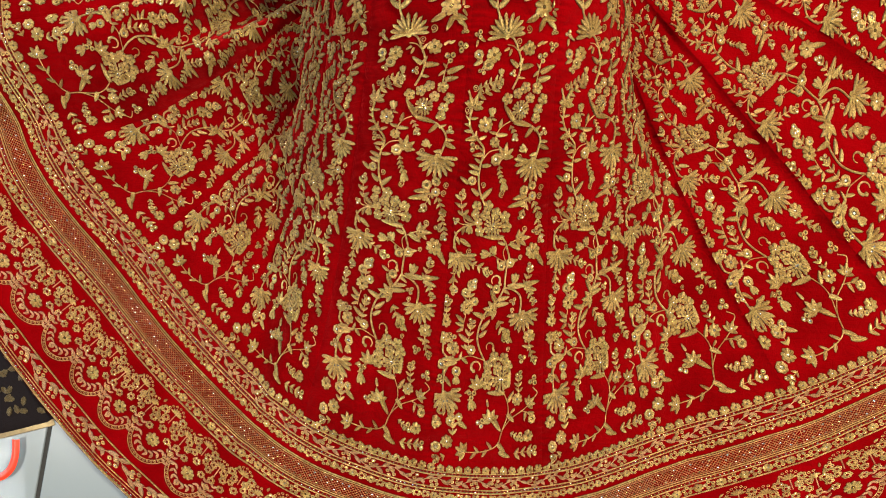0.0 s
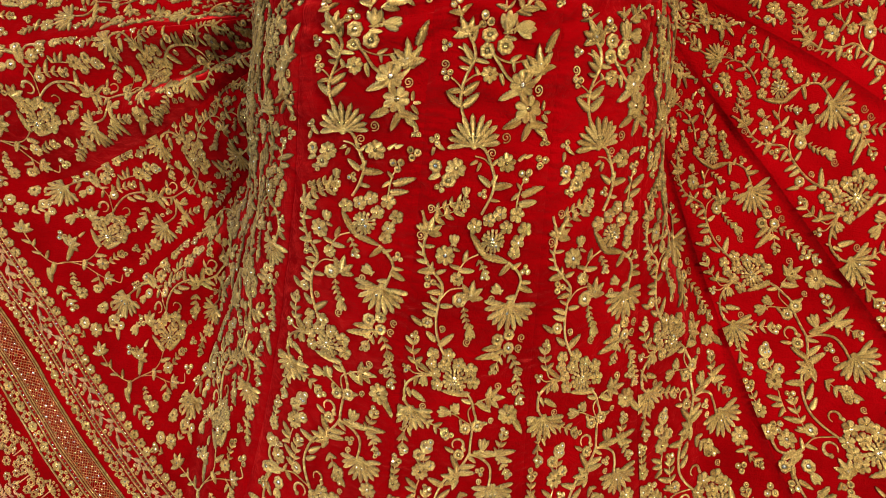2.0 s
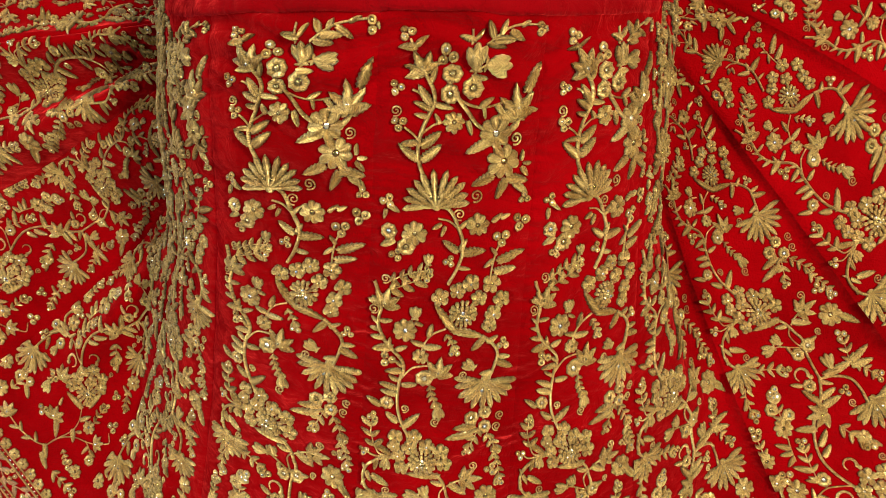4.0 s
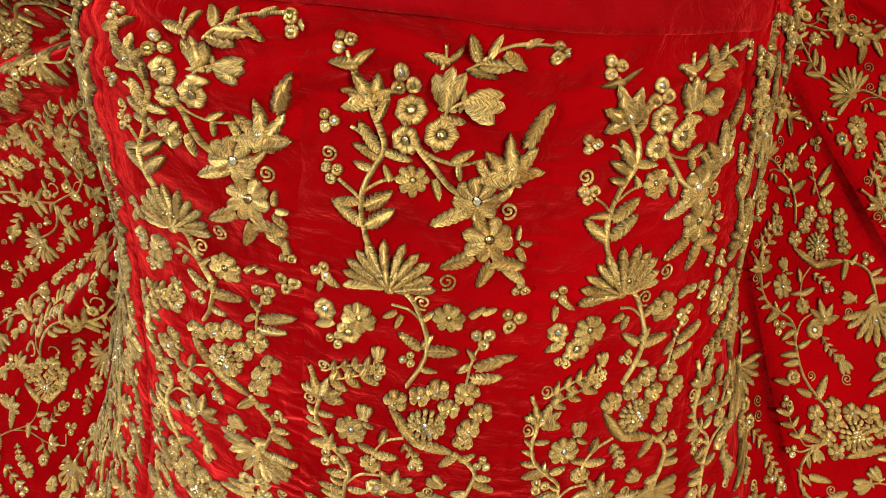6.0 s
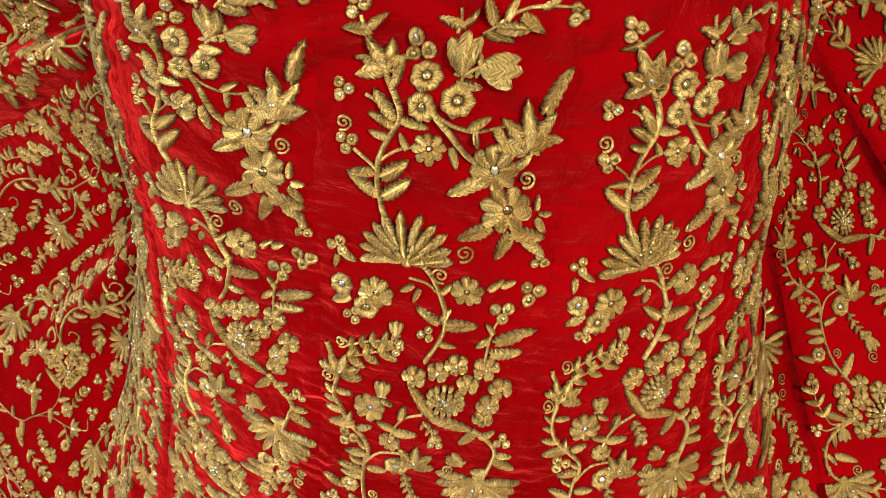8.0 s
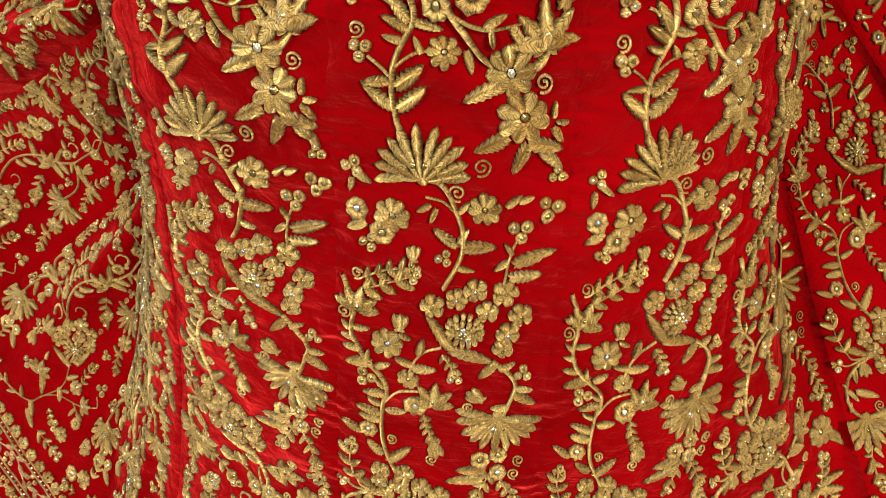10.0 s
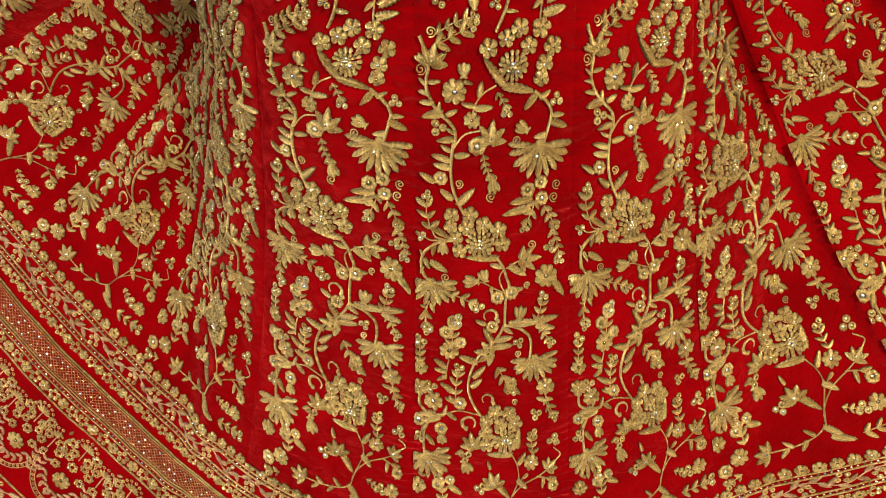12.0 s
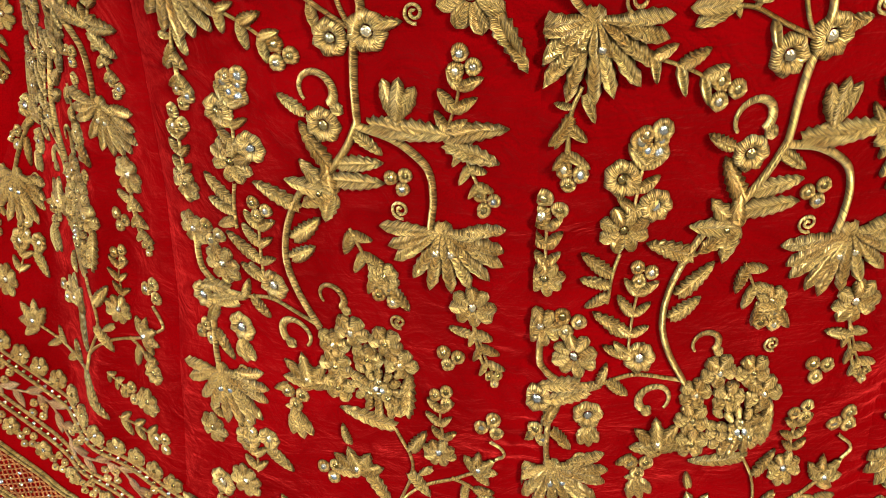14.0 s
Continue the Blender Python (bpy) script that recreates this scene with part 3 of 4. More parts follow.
def crown_sprays(draw):
    draw.stem(1, (-28.9, 41.8), (-21.5, 54.1), (-20.1, 64.5), (-24.1, 74.9), (-28.3, 85.2), (-30.9, 98.1), (-28.8, 111.7), (-21.8, 125.3))
    draw.lotus(-28.2, 42.7, -36.9, 26.8, 22.9)
    draw.trio(-46.8, 54.1, 10.8)
    draw.leaf(-22.4, 65.4, -32.2, 51.5)
    draw.stem(0, (-36.1, 55.0), (-30.8, 57.6), (-22.4, 66.3))
    draw.leaf(-22.5, 69.7, -34.7, 61.9)
    draw.leaf(-19.3, 65.4, -6.2, 68.0)
    draw.leaf(-24.1, 74.9, -34.2, 73.2)
    draw.curl(-47.4, 70.6, 9.1)
    draw.trio(-44.6, 80.1, 12.1)
    draw.stem(0, (-40.7, 82.7), (-34.6, 87.0), (-29.2, 93.0))
    draw.leaf(-31.6, 93.0, -43.4, 93.8)
    draw.leaf(-30.3, 106.6, -45.9, 95.5)
    draw.leaf(-28.5, 95.5, -13.3, 85.2)
    draw.leaf(-27.9, 106.6, -12.6, 94.7)
    draw.star(-5.5, 77.5, 16.3)
    draw.leaf(-15.6, 79.2, -19.4, 71.5)
    draw.stem(0, (-27.5, 86.1), (-19.5, 80.1), (-11.7, 77.5))
    draw.ring(-8.4, 43.6, 15.0)
    draw.ring(-9.2, 57.6, 13.7)
    draw.ring(6.9, 53.2, 15.4)
    draw.trio(-12.8, 30.3, 15.5)
    draw.stem(1, (-7.7, 52.3), (-2.3, 61.1), (4.7, 69.7), (10.9, 77.5), (18.0, 82.7))
    draw.stem(0, (-2.3, 61.1), (7.7, 65.4), (18.6, 66.3), (31.7, 62.8))
    draw.leaf(-22.9, 49.7, -19.0, 39.2)
    draw.leaf(13.9, 65.4, 22.3, 58.4)
    draw.leaf(16.3, 66.3, 18.7, 74.1)
    draw.leaf(25.5, 64.5, 32.7, 74.1)
    draw.leaf(4.7, 75.8, 8.6, 87.0)
    draw.lotus(42.8, 72.3, 39.0, 48.0, 25.5)
    draw.leaf(48.4, 55.0, 56.8, 33.0)
    draw.tulip(8.4, 40.1, 7.5, 22.4, 18.6)
    draw.tulip(15.9, 36.5, 34.1, 38.3, 19.0)
    draw.stem(0, (6.9, 45.3), (9.1, 40.9), (16.7, 36.5))
    draw.leaf(5.3, 45.3, 17.5, 46.2)
    draw.stem(0, (3.8, 24.1), (3.7, 17.9), (3.7, 10.8))
    draw.leaf(6.0, 20.6, -6.0, 17.9)
    draw.leaf(6.0, 19.7, 11.9, 10.8)
    draw.stem(0, (13.5, 23.2), (22.4, 16.1), (33.4, 9.9), (51.2, 7.2))
    draw.leaf(19.4, 17.0, 15.5, 5.4)
    draw.leaf(24.6, 15.2, 27.4, 5.4)
    draw.leaf(20.2, 18.8, 35.9, 17.9)
    draw.leaf(30.5, 13.4, 42.6, 18.8)
    draw.leaf(15.7, 22.4, 29.3, 23.2)
    draw.leaf(38.6, 9.9, 46.6, 5.4)
    draw.trio(55.9, 10.8, 12.6)
    draw.trio(-41.0, 16.1, 12.3)
    draw.leaf(-34.5, 24.1, -26.1, 17.0)
    draw.leaf(-33.8, 25.0, -46.6, 25.0)
    draw.stem(0, (-38.2, 20.6), (-36.1, 25.0), (-34.7, 30.3))
    draw.star(27.5, 84.4, 26.2)
    draw.leaf(38.4, 82.7, 46.0, 74.9)
    draw.curl(44.1, 88.7, 9.9)
    draw.leaf(22.8, 90.4, 5.6, 100.7)
    draw.star(35.8, 105.8, 27.1)
    draw.leaf(51.0, 105.8, 51.5, 97.2)
    draw.leaf(52.7, 108.3, 59.9, 106.6)
    draw.leaf(51.2, 110.9, 58.6, 117.7)
    draw.leaf(28.9, 116.0, 11.3, 125.3)
    draw.leaf(39.4, 118.5, 58.8, 121.9)
    draw.leaf(39.4, 119.4, 33.4, 136.4)
    draw.leaf(46.8, 122.8, 61.0, 130.4)
    draw.trio(57.8, 135.5, 10.5)
    draw.curl(16.2, 133.0, 10.4)
    draw.shell(-14.7, 142.3, -18.4, 110.9, 25.7)
    draw.stem(1, (-13.9, 139.7), (-4.1, 144.8), (2.5, 156.6), (9.2, 174.2), (6.8, 190.9), (-0.9, 208.4))
    draw.curl(4.1, 148.2, 10.6)
    draw.trio(-53.0, 139.7, 11.8)
    draw.leaf(-51.5, 143.1, -42.7, 148.2)
    draw.leaf(-54.1, 146.5, -56.1, 155.7)
    draw.star(-30.7, 165.0, 20.8)
    draw.ring(-51.5, 165.0, 13.2)
    draw.ring(-37.7, 177.6, 15.1)
    draw.trio(-45.5, 185.1, 11.8)
    draw.leaf(-46.7, 171.7, -58.7, 178.4)
    draw.star(19.8, 156.6, 19.9)
    draw.leaf(5.0, 160.0, 10.7, 152.4)
    draw.leaf(32.1, 154.1, 39.4, 147.3)
    draw.leaf(38.7, 151.5, 46.8, 148.2)
    draw.trio(56.9, 154.9, 14.9)
    draw.stem(0, (-13.2, 152.4), (-4.1, 154.1), (3.3, 160.0))
    draw.leaf(-9.9, 156.6, -17.4, 160.8)
    draw.leaf(-6.6, 158.3, -10.0, 166.7)
    draw.leaf(5.0, 180.1, -7.5, 169.2)
    draw.leaf(8.4, 180.9, 28.5, 176.7)
    draw.leaf(6.7, 177.6, 11.7, 168.3)
    draw.tulip(-18.6, 191.7, -19.3, 181.7, 10.0)
    draw.trio(-1.7, 188.4, 10.5)
    draw.spray(-50.6, 210.0, -18.7, 196.7, 4, 8.4)
    draw.trio(41.6, 168.3, 15.4)
    draw.stem(0, (35.0, 205.0), (36.4, 190.9), (38.6, 178.4), (42.5, 170.9))
    draw.leaf(40.5, 188.4, 63.0, 177.6)
    draw.leaf(38.2, 197.6, 57.6, 194.2)
    draw.leaf(36.3, 186.7, 27.9, 192.6)
    draw.leaf(38.7, 182.6, 32.6, 175.9)
    draw.leaf(6.8, 194.2, 17.0, 194.2)


def first_cluster(draw):
    draw.stem(1, (-63.4, 210.0), (-58.8, 223.2), (-57.6, 236.4), (-59.9, 250.4), (-56.0, 264.3), (-46.6, 275.7), (-37.9, 285.4), (-36.3, 295.1), (-39.2, 303.1), (-41.5, 319.1), (-41.8, 329.5), (-39.4, 345.3), (-31.4, 364.2))
    draw.lotus(-54.8, 232.3, -49.9, 215.0, 22.1)
    draw.leaf(-57.3, 229.8, -65.1, 224.9)
    draw.leaf(-50.4, 230.7, -41.8, 232.3)
    draw.spray(-50.8, 218.3, -19.6, 202.5, 3, 11.3)
    draw.curl(-53.9, 207.5, 9.3)
    draw.curl(-63.7, 237.2, 9.7)
    draw.tulip(-28.0, 243.0, -27.8, 230.7, 14.5)
    draw.leaf(-29.9, 246.3, -39.6, 248.7)
    draw.leaf(-28.1, 246.3, -20.2, 248.7)
    draw.star(-36.2, 255.3, 22.6)
    draw.leaf(-58.0, 247.9, -47.4, 245.5)
    draw.leaf(-59.9, 249.6, -66.0, 244.6)
    draw.leaf(-57.5, 256.9, -66.4, 253.7)
    draw.leaf(-54.3, 265.1, -66.6, 263.5)
    draw.leaf(-46.5, 273.2, -65.4, 275.7)
    draw.leaf(-50.0, 271.6, -48.9, 263.5)
    draw.leaf(-43.9, 274.9, -33.0, 270.8)
    draw.trio(-51.4, 286.2, 15.2)
    draw.leaf(-38.1, 295.9, -53.6, 296.7)
    draw.leaf(-37.1, 291.0, -44.2, 286.2)
    draw.stem(0, (-39.3, 305.5), (-31.8, 295.1), (-24.4, 290.2), (-9.0, 287.8))
    draw.lotus(-5.5, 298.3, -2.7, 277.3, 22.6)
    draw.ring(-17.3, 302.3, 16.5)
    draw.leaf(-37.6, 311.1, -23.8, 309.5)
    draw.leaf(-41.2, 306.3, -50.1, 301.5)
    draw.leaf(-42.3, 315.9, -57.7, 308.7)
    draw.leaf(-42.5, 322.3, -58.1, 319.9)
    draw.stem(0, (0.0, 250.4), (-11.5, 256.9), (-17.8, 265.1), (-21.5, 275.7))
    draw.star(-21.5, 278.9, 15.0)
    draw.leaf(-18.7, 269.2, -2.7, 269.2)
    draw.leaf(-15.1, 259.4, -13.2, 246.3)
    draw.leaf(-18.7, 267.5, -31.2, 265.9)
    draw.spray(0.0, 256.1, 8.9, 273.2, 3, 10.8)
    draw.blossom(-6.9, 220.8, 16.1)
    draw.blossom(7.7, 214.2, 15.0)
    draw.blossom(18.8, 206.7, 15.3)
    draw.blossom(36.8, 207.5, 16.8)
    draw.blossom(26.8, 220.8, 15.1)
    draw.blossom(47.5, 222.4, 16.1)
    draw.blossom(41.0, 235.6, 15.4)
    draw.blossom(38.7, 247.1, 14.6)
    draw.rose(14.0, 235.6, 13.0)
    draw.leaf(6.2, 250.4, -13.0, 228.2)
    draw.leaf(5.3, 251.2, 34.5, 255.3)
    draw.stem(1, (32.7, 256.9), (43.6, 265.1), (50.2, 275.7), (48.7, 287.0), (44.7, 301.5))
    draw.leaf(35.4, 259.4, 24.1, 272.4)
    draw.leaf(38.2, 263.5, 48.7, 258.6)
    draw.trio(54.3, 265.9, 12.4)
    draw.leaf(51.2, 278.9, 62.9, 278.9)
    draw.leaf(48.6, 283.0, 66.1, 291.0)
    draw.tulip(29.0, 290.2, 17.1, 283.8, 13.2)
    draw.leaf(47.2, 295.1, 34.5, 295.9)
    draw.shell(41.0, 302.3, 40.1, 336.6, 32.0)
    draw.curl(19.1, 298.3, 8.7)
    draw.curl(58.8, 312.7, 10.5)
    draw.spray(-11.9, 309.5, -3.7, 333.5, 4, 10.5)
    draw.tulip(-3.7, 332.7, -0.9, 346.9, 13.9)
    draw.curl(-4.7, 350.1, 9.8)
    draw.ring(31.0, 345.3, 14.6)
    draw.ring(43.9, 339.0, 13.4)
    draw.ring(45.3, 354.0, 13.6)
    draw.curl(59.9, 342.2, 9.7)
    draw.curl(57.6, 354.0, 9.8)
    draw.leaf(35.8, 353.2, 13.2, 357.2)
    draw.leaf(34.1, 361.9, 5.7, 367.4)
    draw.spray(39.7, 354.8, 28.8, 382.2, 3, 10.9)
    draw.spray(47.4, 361.1, 59.7, 386.1, 3, 12.0)
    draw.spray(56.9, 386.9, 66.9, 418.5, 4, 12.3)
    draw.trio(56.6, 404.7, 13.6)
    draw.curl(37.0, 400.8, 10.2)
    draw.leaf(-56.9, 336.6, -69.5, 327.1)
    draw.ring(-51.2, 332.7, 13.3)
    draw.curl(-34.5, 337.4, 8.6)
    draw.leaf(-40.5, 352.4, -52.5, 343.0)
    draw.leaf(-35.9, 357.2, -19.7, 341.4)
    draw.spray(-61.6, 384.5, -64.0, 350.1, 3, 11.2)
    draw.stem(0, (-61.6, 384.5), (-58.0, 391.5), (-47.5, 393.9))
    draw.leaf(-59.6, 382.2, -43.5, 392.3)
    draw.trio(-72.5, 390.8, 11.2)
    draw.stem(0, (-70.6, 390.8), (-62.1, 395.4), (-42.6, 392.3))


def second_cluster(draw):
    draw.stem(1, (-39.7, 393.1), (-56.3, 397.7), (-69.4, 408.5), (-73.0, 421.6), (-70.5, 433.0), (-63.9, 440.6))
    draw.leaf(-59.3, 398.5, -61.7, 411.6)
    draw.tulip(-50.4, 396.2, -51.9, 409.3, 12.4)
    draw.leaf(-70.5, 411.6, -73.4, 406.2)
    draw.tulip(-71.8, 418.5, -74.0, 418.5, 11.5)
    draw.leaf(-69.7, 414.7, -64.3, 425.4)
    draw.leaf(-63.9, 417.8, -46.5, 426.2)
    draw.leaf(-71.1, 423.9, -74.6, 431.5)
    draw.curl(-49.7, 433.8, 9.3)
    draw.blossom(-41.9, 367.4, 14.9)
    draw.blossom(-24.7, 366.6, 16.5)
    draw.blossom(-43.2, 379.1, 13.9)
    draw.blossom(-27.8, 379.9, 16.7)
    draw.blossom(-11.5, 376.7, 16.6)
    draw.blossom(2.9, 382.2, 17.3)
    draw.blossom(-38.7, 390.8, 15.1)
    draw.blossom(-35.1, 403.9, 15.3)
    draw.blossom(6.8, 397.0, 16.9)
    draw.rose(-14.6, 396.2, 15.2)
    draw.leaf(2.9, 412.4, -30.4, 411.6)
    draw.stem(1, (1.0, 411.6), (7.9, 420.8), (11.9, 432.3), (15.0, 441.4), (12.1, 454.1), (11.2, 469.7), (11.3, 485.9))
    draw.stem(0, (9.9, 423.9), (5.0, 432.3), (7.0, 442.1), (12.1, 451.1))
    draw.leaf(6.9, 422.4, -5.9, 419.3)
    draw.stem(0, (11.9, 423.9), (19.7, 418.5), (30.4, 414.7))
    draw.lotus(27.5, 414.7, 49.0, 413.2, 21.9)
    draw.leaf(14.8, 420.8, 32.8, 431.5)
    draw.star(53.7, 433.8, 25.6)
    draw.leaf(61.9, 439.8, 75.7, 457.1)
    draw.stem(0, (11.0, 449.6), (0.0, 444.4), (-12.0, 438.3), (-21.9, 437.6))
    draw.tulip(-16.9, 436.8, -32.9, 436.8, 15.2)
    draw.tulip(-9.0, 436.8, -13.8, 423.9, 14.0)
    draw.leaf(-4.0, 442.9, -2.0, 452.6)
    draw.ring(3.0, 454.1, 14.1)
    draw.ring(17.1, 449.6, 15.2)
    draw.leaf(19.1, 447.4, 30.0, 444.4)
    draw.curl(34.0, 441.4, 7.6)
    draw.shell(-63.8, 438.3, -63.1, 469.7, 25.7)
    draw.stem(0, (-66.8, 461.6), (-70.3, 471.2), (-72.0, 486.6))
    draw.leaf(-70.2, 469.0, -76.4, 468.2)
    draw.leaf(-70.3, 472.7, -77.2, 483.7)
    draw.leaf(-65.9, 464.5, -61.2, 474.1)
    draw.spray(-71.3, 472.7, -70.3, 494.6, 2, 13.1)
    draw.spray(-45.2, 451.1, -17.2, 463.8, 3, 14.1)
    draw.trio(-40.0, 480.8, 16.9)
    draw.spray(45.2, 483.7, 51.4, 456.4, 3, 13.3)
    draw.tulip(26.6, 480.8, 28.4, 463.8, 15.7)
    draw.leaf(27.7, 483.7, 49.3, 483.7)
    draw.leaf(45.2, 484.4, 69.5, 476.4)
    draw.leaf(45.3, 487.3, 67.1, 493.2)
    draw.hook(-4.1, 474.9, 19.2)


def third_cluster(draw):
    draw.stem(1, (11.3, 484.4), (6.2, 496.1), (-3.1, 509.8), (-14.7, 519.8), (-24.5, 539.6), (-28.0, 559.1), (-24.0, 575.6), (-14.3, 593.1))
    draw.stem(1, (11.3, 485.9), (24.7, 488.8), (37.3, 497.5), (40.7, 509.8), (40.0, 524.1))
    draw.leaf(9.3, 488.1, 20.7, 496.1)
    draw.leaf(16.4, 484.4, 39.0, 484.4)
    draw.leaf(2.1, 504.0, 20.7, 499.0)
    draw.leaf(-1.0, 511.9, 20.9, 507.6)
    draw.leaf(-1.0, 506.9, -13.4, 489.5)
    draw.ring(-2.1, 488.1, 14.0)
    draw.leaf(-9.2, 485.1, -20.5, 480.0)
    draw.spray(51.4, 486.6, 62.6, 509.1, 3, 12.1)
    draw.trio(27.1, 506.2, 12.3)
    draw.lotus(-2.1, 518.4, -22.0, 516.2, 24.9)
    draw.leaf(-18.0, 530.4, -37.9, 521.9)
    draw.leaf(-22.5, 547.3, -7.4, 534.0)
    draw.leaf(-24.8, 558.4, -11.8, 549.4)
    draw.star(-48.3, 516.9, 21.1)
    draw.ring(-50.7, 495.3, 14.7)
    draw.ring(-36.5, 506.9, 13.6)
    draw.spray(-45.0, 511.9, -41.0, 480.8, 3, 12.4)
    draw.stem(0, (-48.6, 527.6), (-51.1, 538.2), (-52.6, 552.2))
    draw.leaf(-52.1, 538.2, -65.5, 528.3)
    draw.leaf(-52.3, 543.8, -64.9, 539.6)
    draw.leaf(-52.5, 548.0, -62.4, 555.0)
    draw.spray(-42.6, 580.4, -38.3, 537.5, 4, 12.9)
    draw.leaf(-43.3, 566.7, -59.2, 556.4)
    draw.ring(-37.1, 578.3, 14.8)
    draw.leaf(-42.6, 577.6, -54.4, 572.9)
    draw.spray(-79.6, 535.4, -78.4, 508.3, 3, 15.0)
    draw.star(-80.1, 540.3, 17.6)
    draw.star(-81.4, 564.7, 19.1)
    draw.stem(1, (-81.7, 570.8), (-81.2, 586.4), (-68.4, 593.8), (-55.1, 592.4))
    draw.trio(-69.2, 562.6, 15.3)
    draw.star(-66.6, 578.3, 21.8)
    draw.stem(0, (-55.1, 592.4), (-39.5, 587.1), (-24.2, 589.8), (-13.2, 593.1))
    draw.stem(1, (-54.0, 592.4), (-68.7, 599.8), (-77.1, 612.3), (-79.2, 631.0), (-78.7, 643.7))
    draw.leaf(-63.9, 592.4, -83.1, 597.1)
    draw.leaf(-59.7, 596.4, -82.2, 604.4)
    draw.leaf(-55.1, 592.4, -51.4, 581.0)
    draw.leaf(-50.6, 590.4, -40.9, 598.4)
    draw.ring(-83.5, 603.7, 14.3)
    draw.leaf(-74.5, 606.4, -81.9, 618.8)
    draw.trio(-84.8, 625.9, 15.1)
    draw.leaf(-76.4, 621.4, -66.9, 634.2)
    draw.ring(-59.1, 611.0, 15.0)
    draw.tulip(-59.4, 617.5, -57.7, 631.0, 14.4)
    draw.shell(-76.5, 644.3, -66.5, 676.5, 28.0)
    draw.curl(-61.4, 639.3, 8.6)
    draw.hook(-27.7, 602.4, 20.9)
    draw.hook(-6.5, 572.9, 16.6)
    draw.lotus(-22.6, 630.4, -25.7, 611.6, 23.7)
    draw.trio(-31.9, 642.4, 16.0)
    draw.tulip(-33.2, 649.4, -27.8, 666.1, 16.0)
    draw.leaf(-35.2, 636.1, -43.3, 641.8)
    draw.leaf(-28.3, 634.8, -19.2, 631.6)
    draw.spray(4.2, 534.0, 20.5, 562.6, 3, 13.8)
    draw.star(19.3, 552.9, 15.2)
    draw.leaf(22.6, 558.4, 31.4, 567.4)
    draw.curl(25.1, 576.3, 7.7)
    draw.shell(45.3, 523.3, 49.5, 555.0, 26.2)
    draw.curl(27.3, 519.1, 8.1)
    draw.star(59.3, 559.1, 21.6)
    draw.stem(0, (59.7, 568.1), (62.4, 581.7), (67.3, 594.5))
    draw.spray(60.9, 571.5, 71.9, 597.1, 3, 9.0)
    draw.trio(49.6, 591.1, 14.2)
    draw.leaf(59.9, 575.6, 48.9, 572.2)
    draw.blossom(2.2, 588.4, 18.1)
    draw.blossom(18.7, 589.8, 17.5)
    draw.blossom(-7.8, 599.8, 16.9)
    draw.blossom(8.9, 603.1, 16.9)
    draw.blossom(25.5, 601.1, 18.2)
    draw.blossom(-7.8, 613.6, 17.7)
    draw.blossom(-6.8, 626.5, 17.1)
    draw.rose(15.7, 619.4, 17.1)
    draw.leaf(22.7, 639.3, -6.8, 639.3)
    draw.leaf(28.3, 631.0, 30.0, 605.0)
    draw.stem(0, (22.8, 640.5), (29.9, 654.4), (31.4, 670.4), (23.6, 693.4), (19.1, 710.7))
    draw.leaf(31.0, 652.5, 38.6, 636.7)
    draw.spray(48.9, 640.5, 47.0, 614.2, 3, 13.3)
    draw.star(45.8, 649.4, 18.7)
    draw.leaf(42.7, 662.4, 34.8, 668.0)
    draw.stem(0, (19.1, 710.7), (23.6, 693.4), (37.3, 675.9), (56.7, 664.9), (70.2, 656.2))
    draw.lotus(65.6, 657.5, 76.6, 647.5, 18.8)
    draw.stem(0, (76.7, 648.7), (80.9, 642.4), (72.5, 634.2))
    draw.trio(72.1, 624.6, 16.4)
    draw.stem(0, (53.3, 665.5), (66.2, 669.8), (74.9, 681.4))
    draw.leaf(66.2, 669.8, 77.7, 668.6)
    draw.leaf(61.5, 668.0, 59.7, 680.8)
    draw.ring(73.6, 678.3, 13.5)
    draw.lotus(2.3, 678.3, -3.5, 661.2, 25.7)
    draw.leaf(-2.3, 659.3, -6.9, 648.1)
    draw.leaf(5.8, 675.3, 21.3, 694.6)
    draw.trio(-14.1, 682.0, 14.9)
    draw.leaf(30.2, 669.2, 43.3, 679.6)
    draw.leaf(-79.2, 674.7, -87.3, 669.8)
    draw.star(-88.1, 686.8, 19.0)
    draw.ring(-64.4, 682.6, 14.9)
    draw.ring(-50.1, 675.9, 12.2)
    draw.spray(-59.3, 701.8, -62.8, 672.9, 3, 12.4)
    draw.leaf(-51.5, 682.6, -35.3, 689.8)


def foot_sprays(draw):
    draw.stem(0, (19.1, 710.7), (7.2, 718.4), (-14.5, 723.7), (-38.6, 724.3))
    draw.leaf(7.2, 717.8, -1.2, 707.7)
    draw.leaf(-1.2, 720.1, -8.5, 730.1)
    draw.leaf(-14.5, 723.7, -22.8, 715.4)
    draw.leaf(-19.3, 723.7, -27.9, 733.6)
    draw.leaf(16.7, 710.7, 31.3, 723.1)
    draw.lotus(-38.6, 724.3, -54.0, 717.8, 23.6)
    draw.star(-68.1, 711.9, 20.7)
    draw.ring(-85.5, 721.9, 16.6)
    draw.spray(-69.1, 732.5, -85.2, 738.3, 2, 13.9)
    draw.spray(37.8, 696.4, 54.7, 703.5, 3, 15.1)
    draw.star(68.8, 701.2, 17.9)
    draw.leaf(20.5, 721.9, 38.8, 732.5)
    draw.spray(45.9, 726.0, 80.7, 723.7, 3, 15.3)


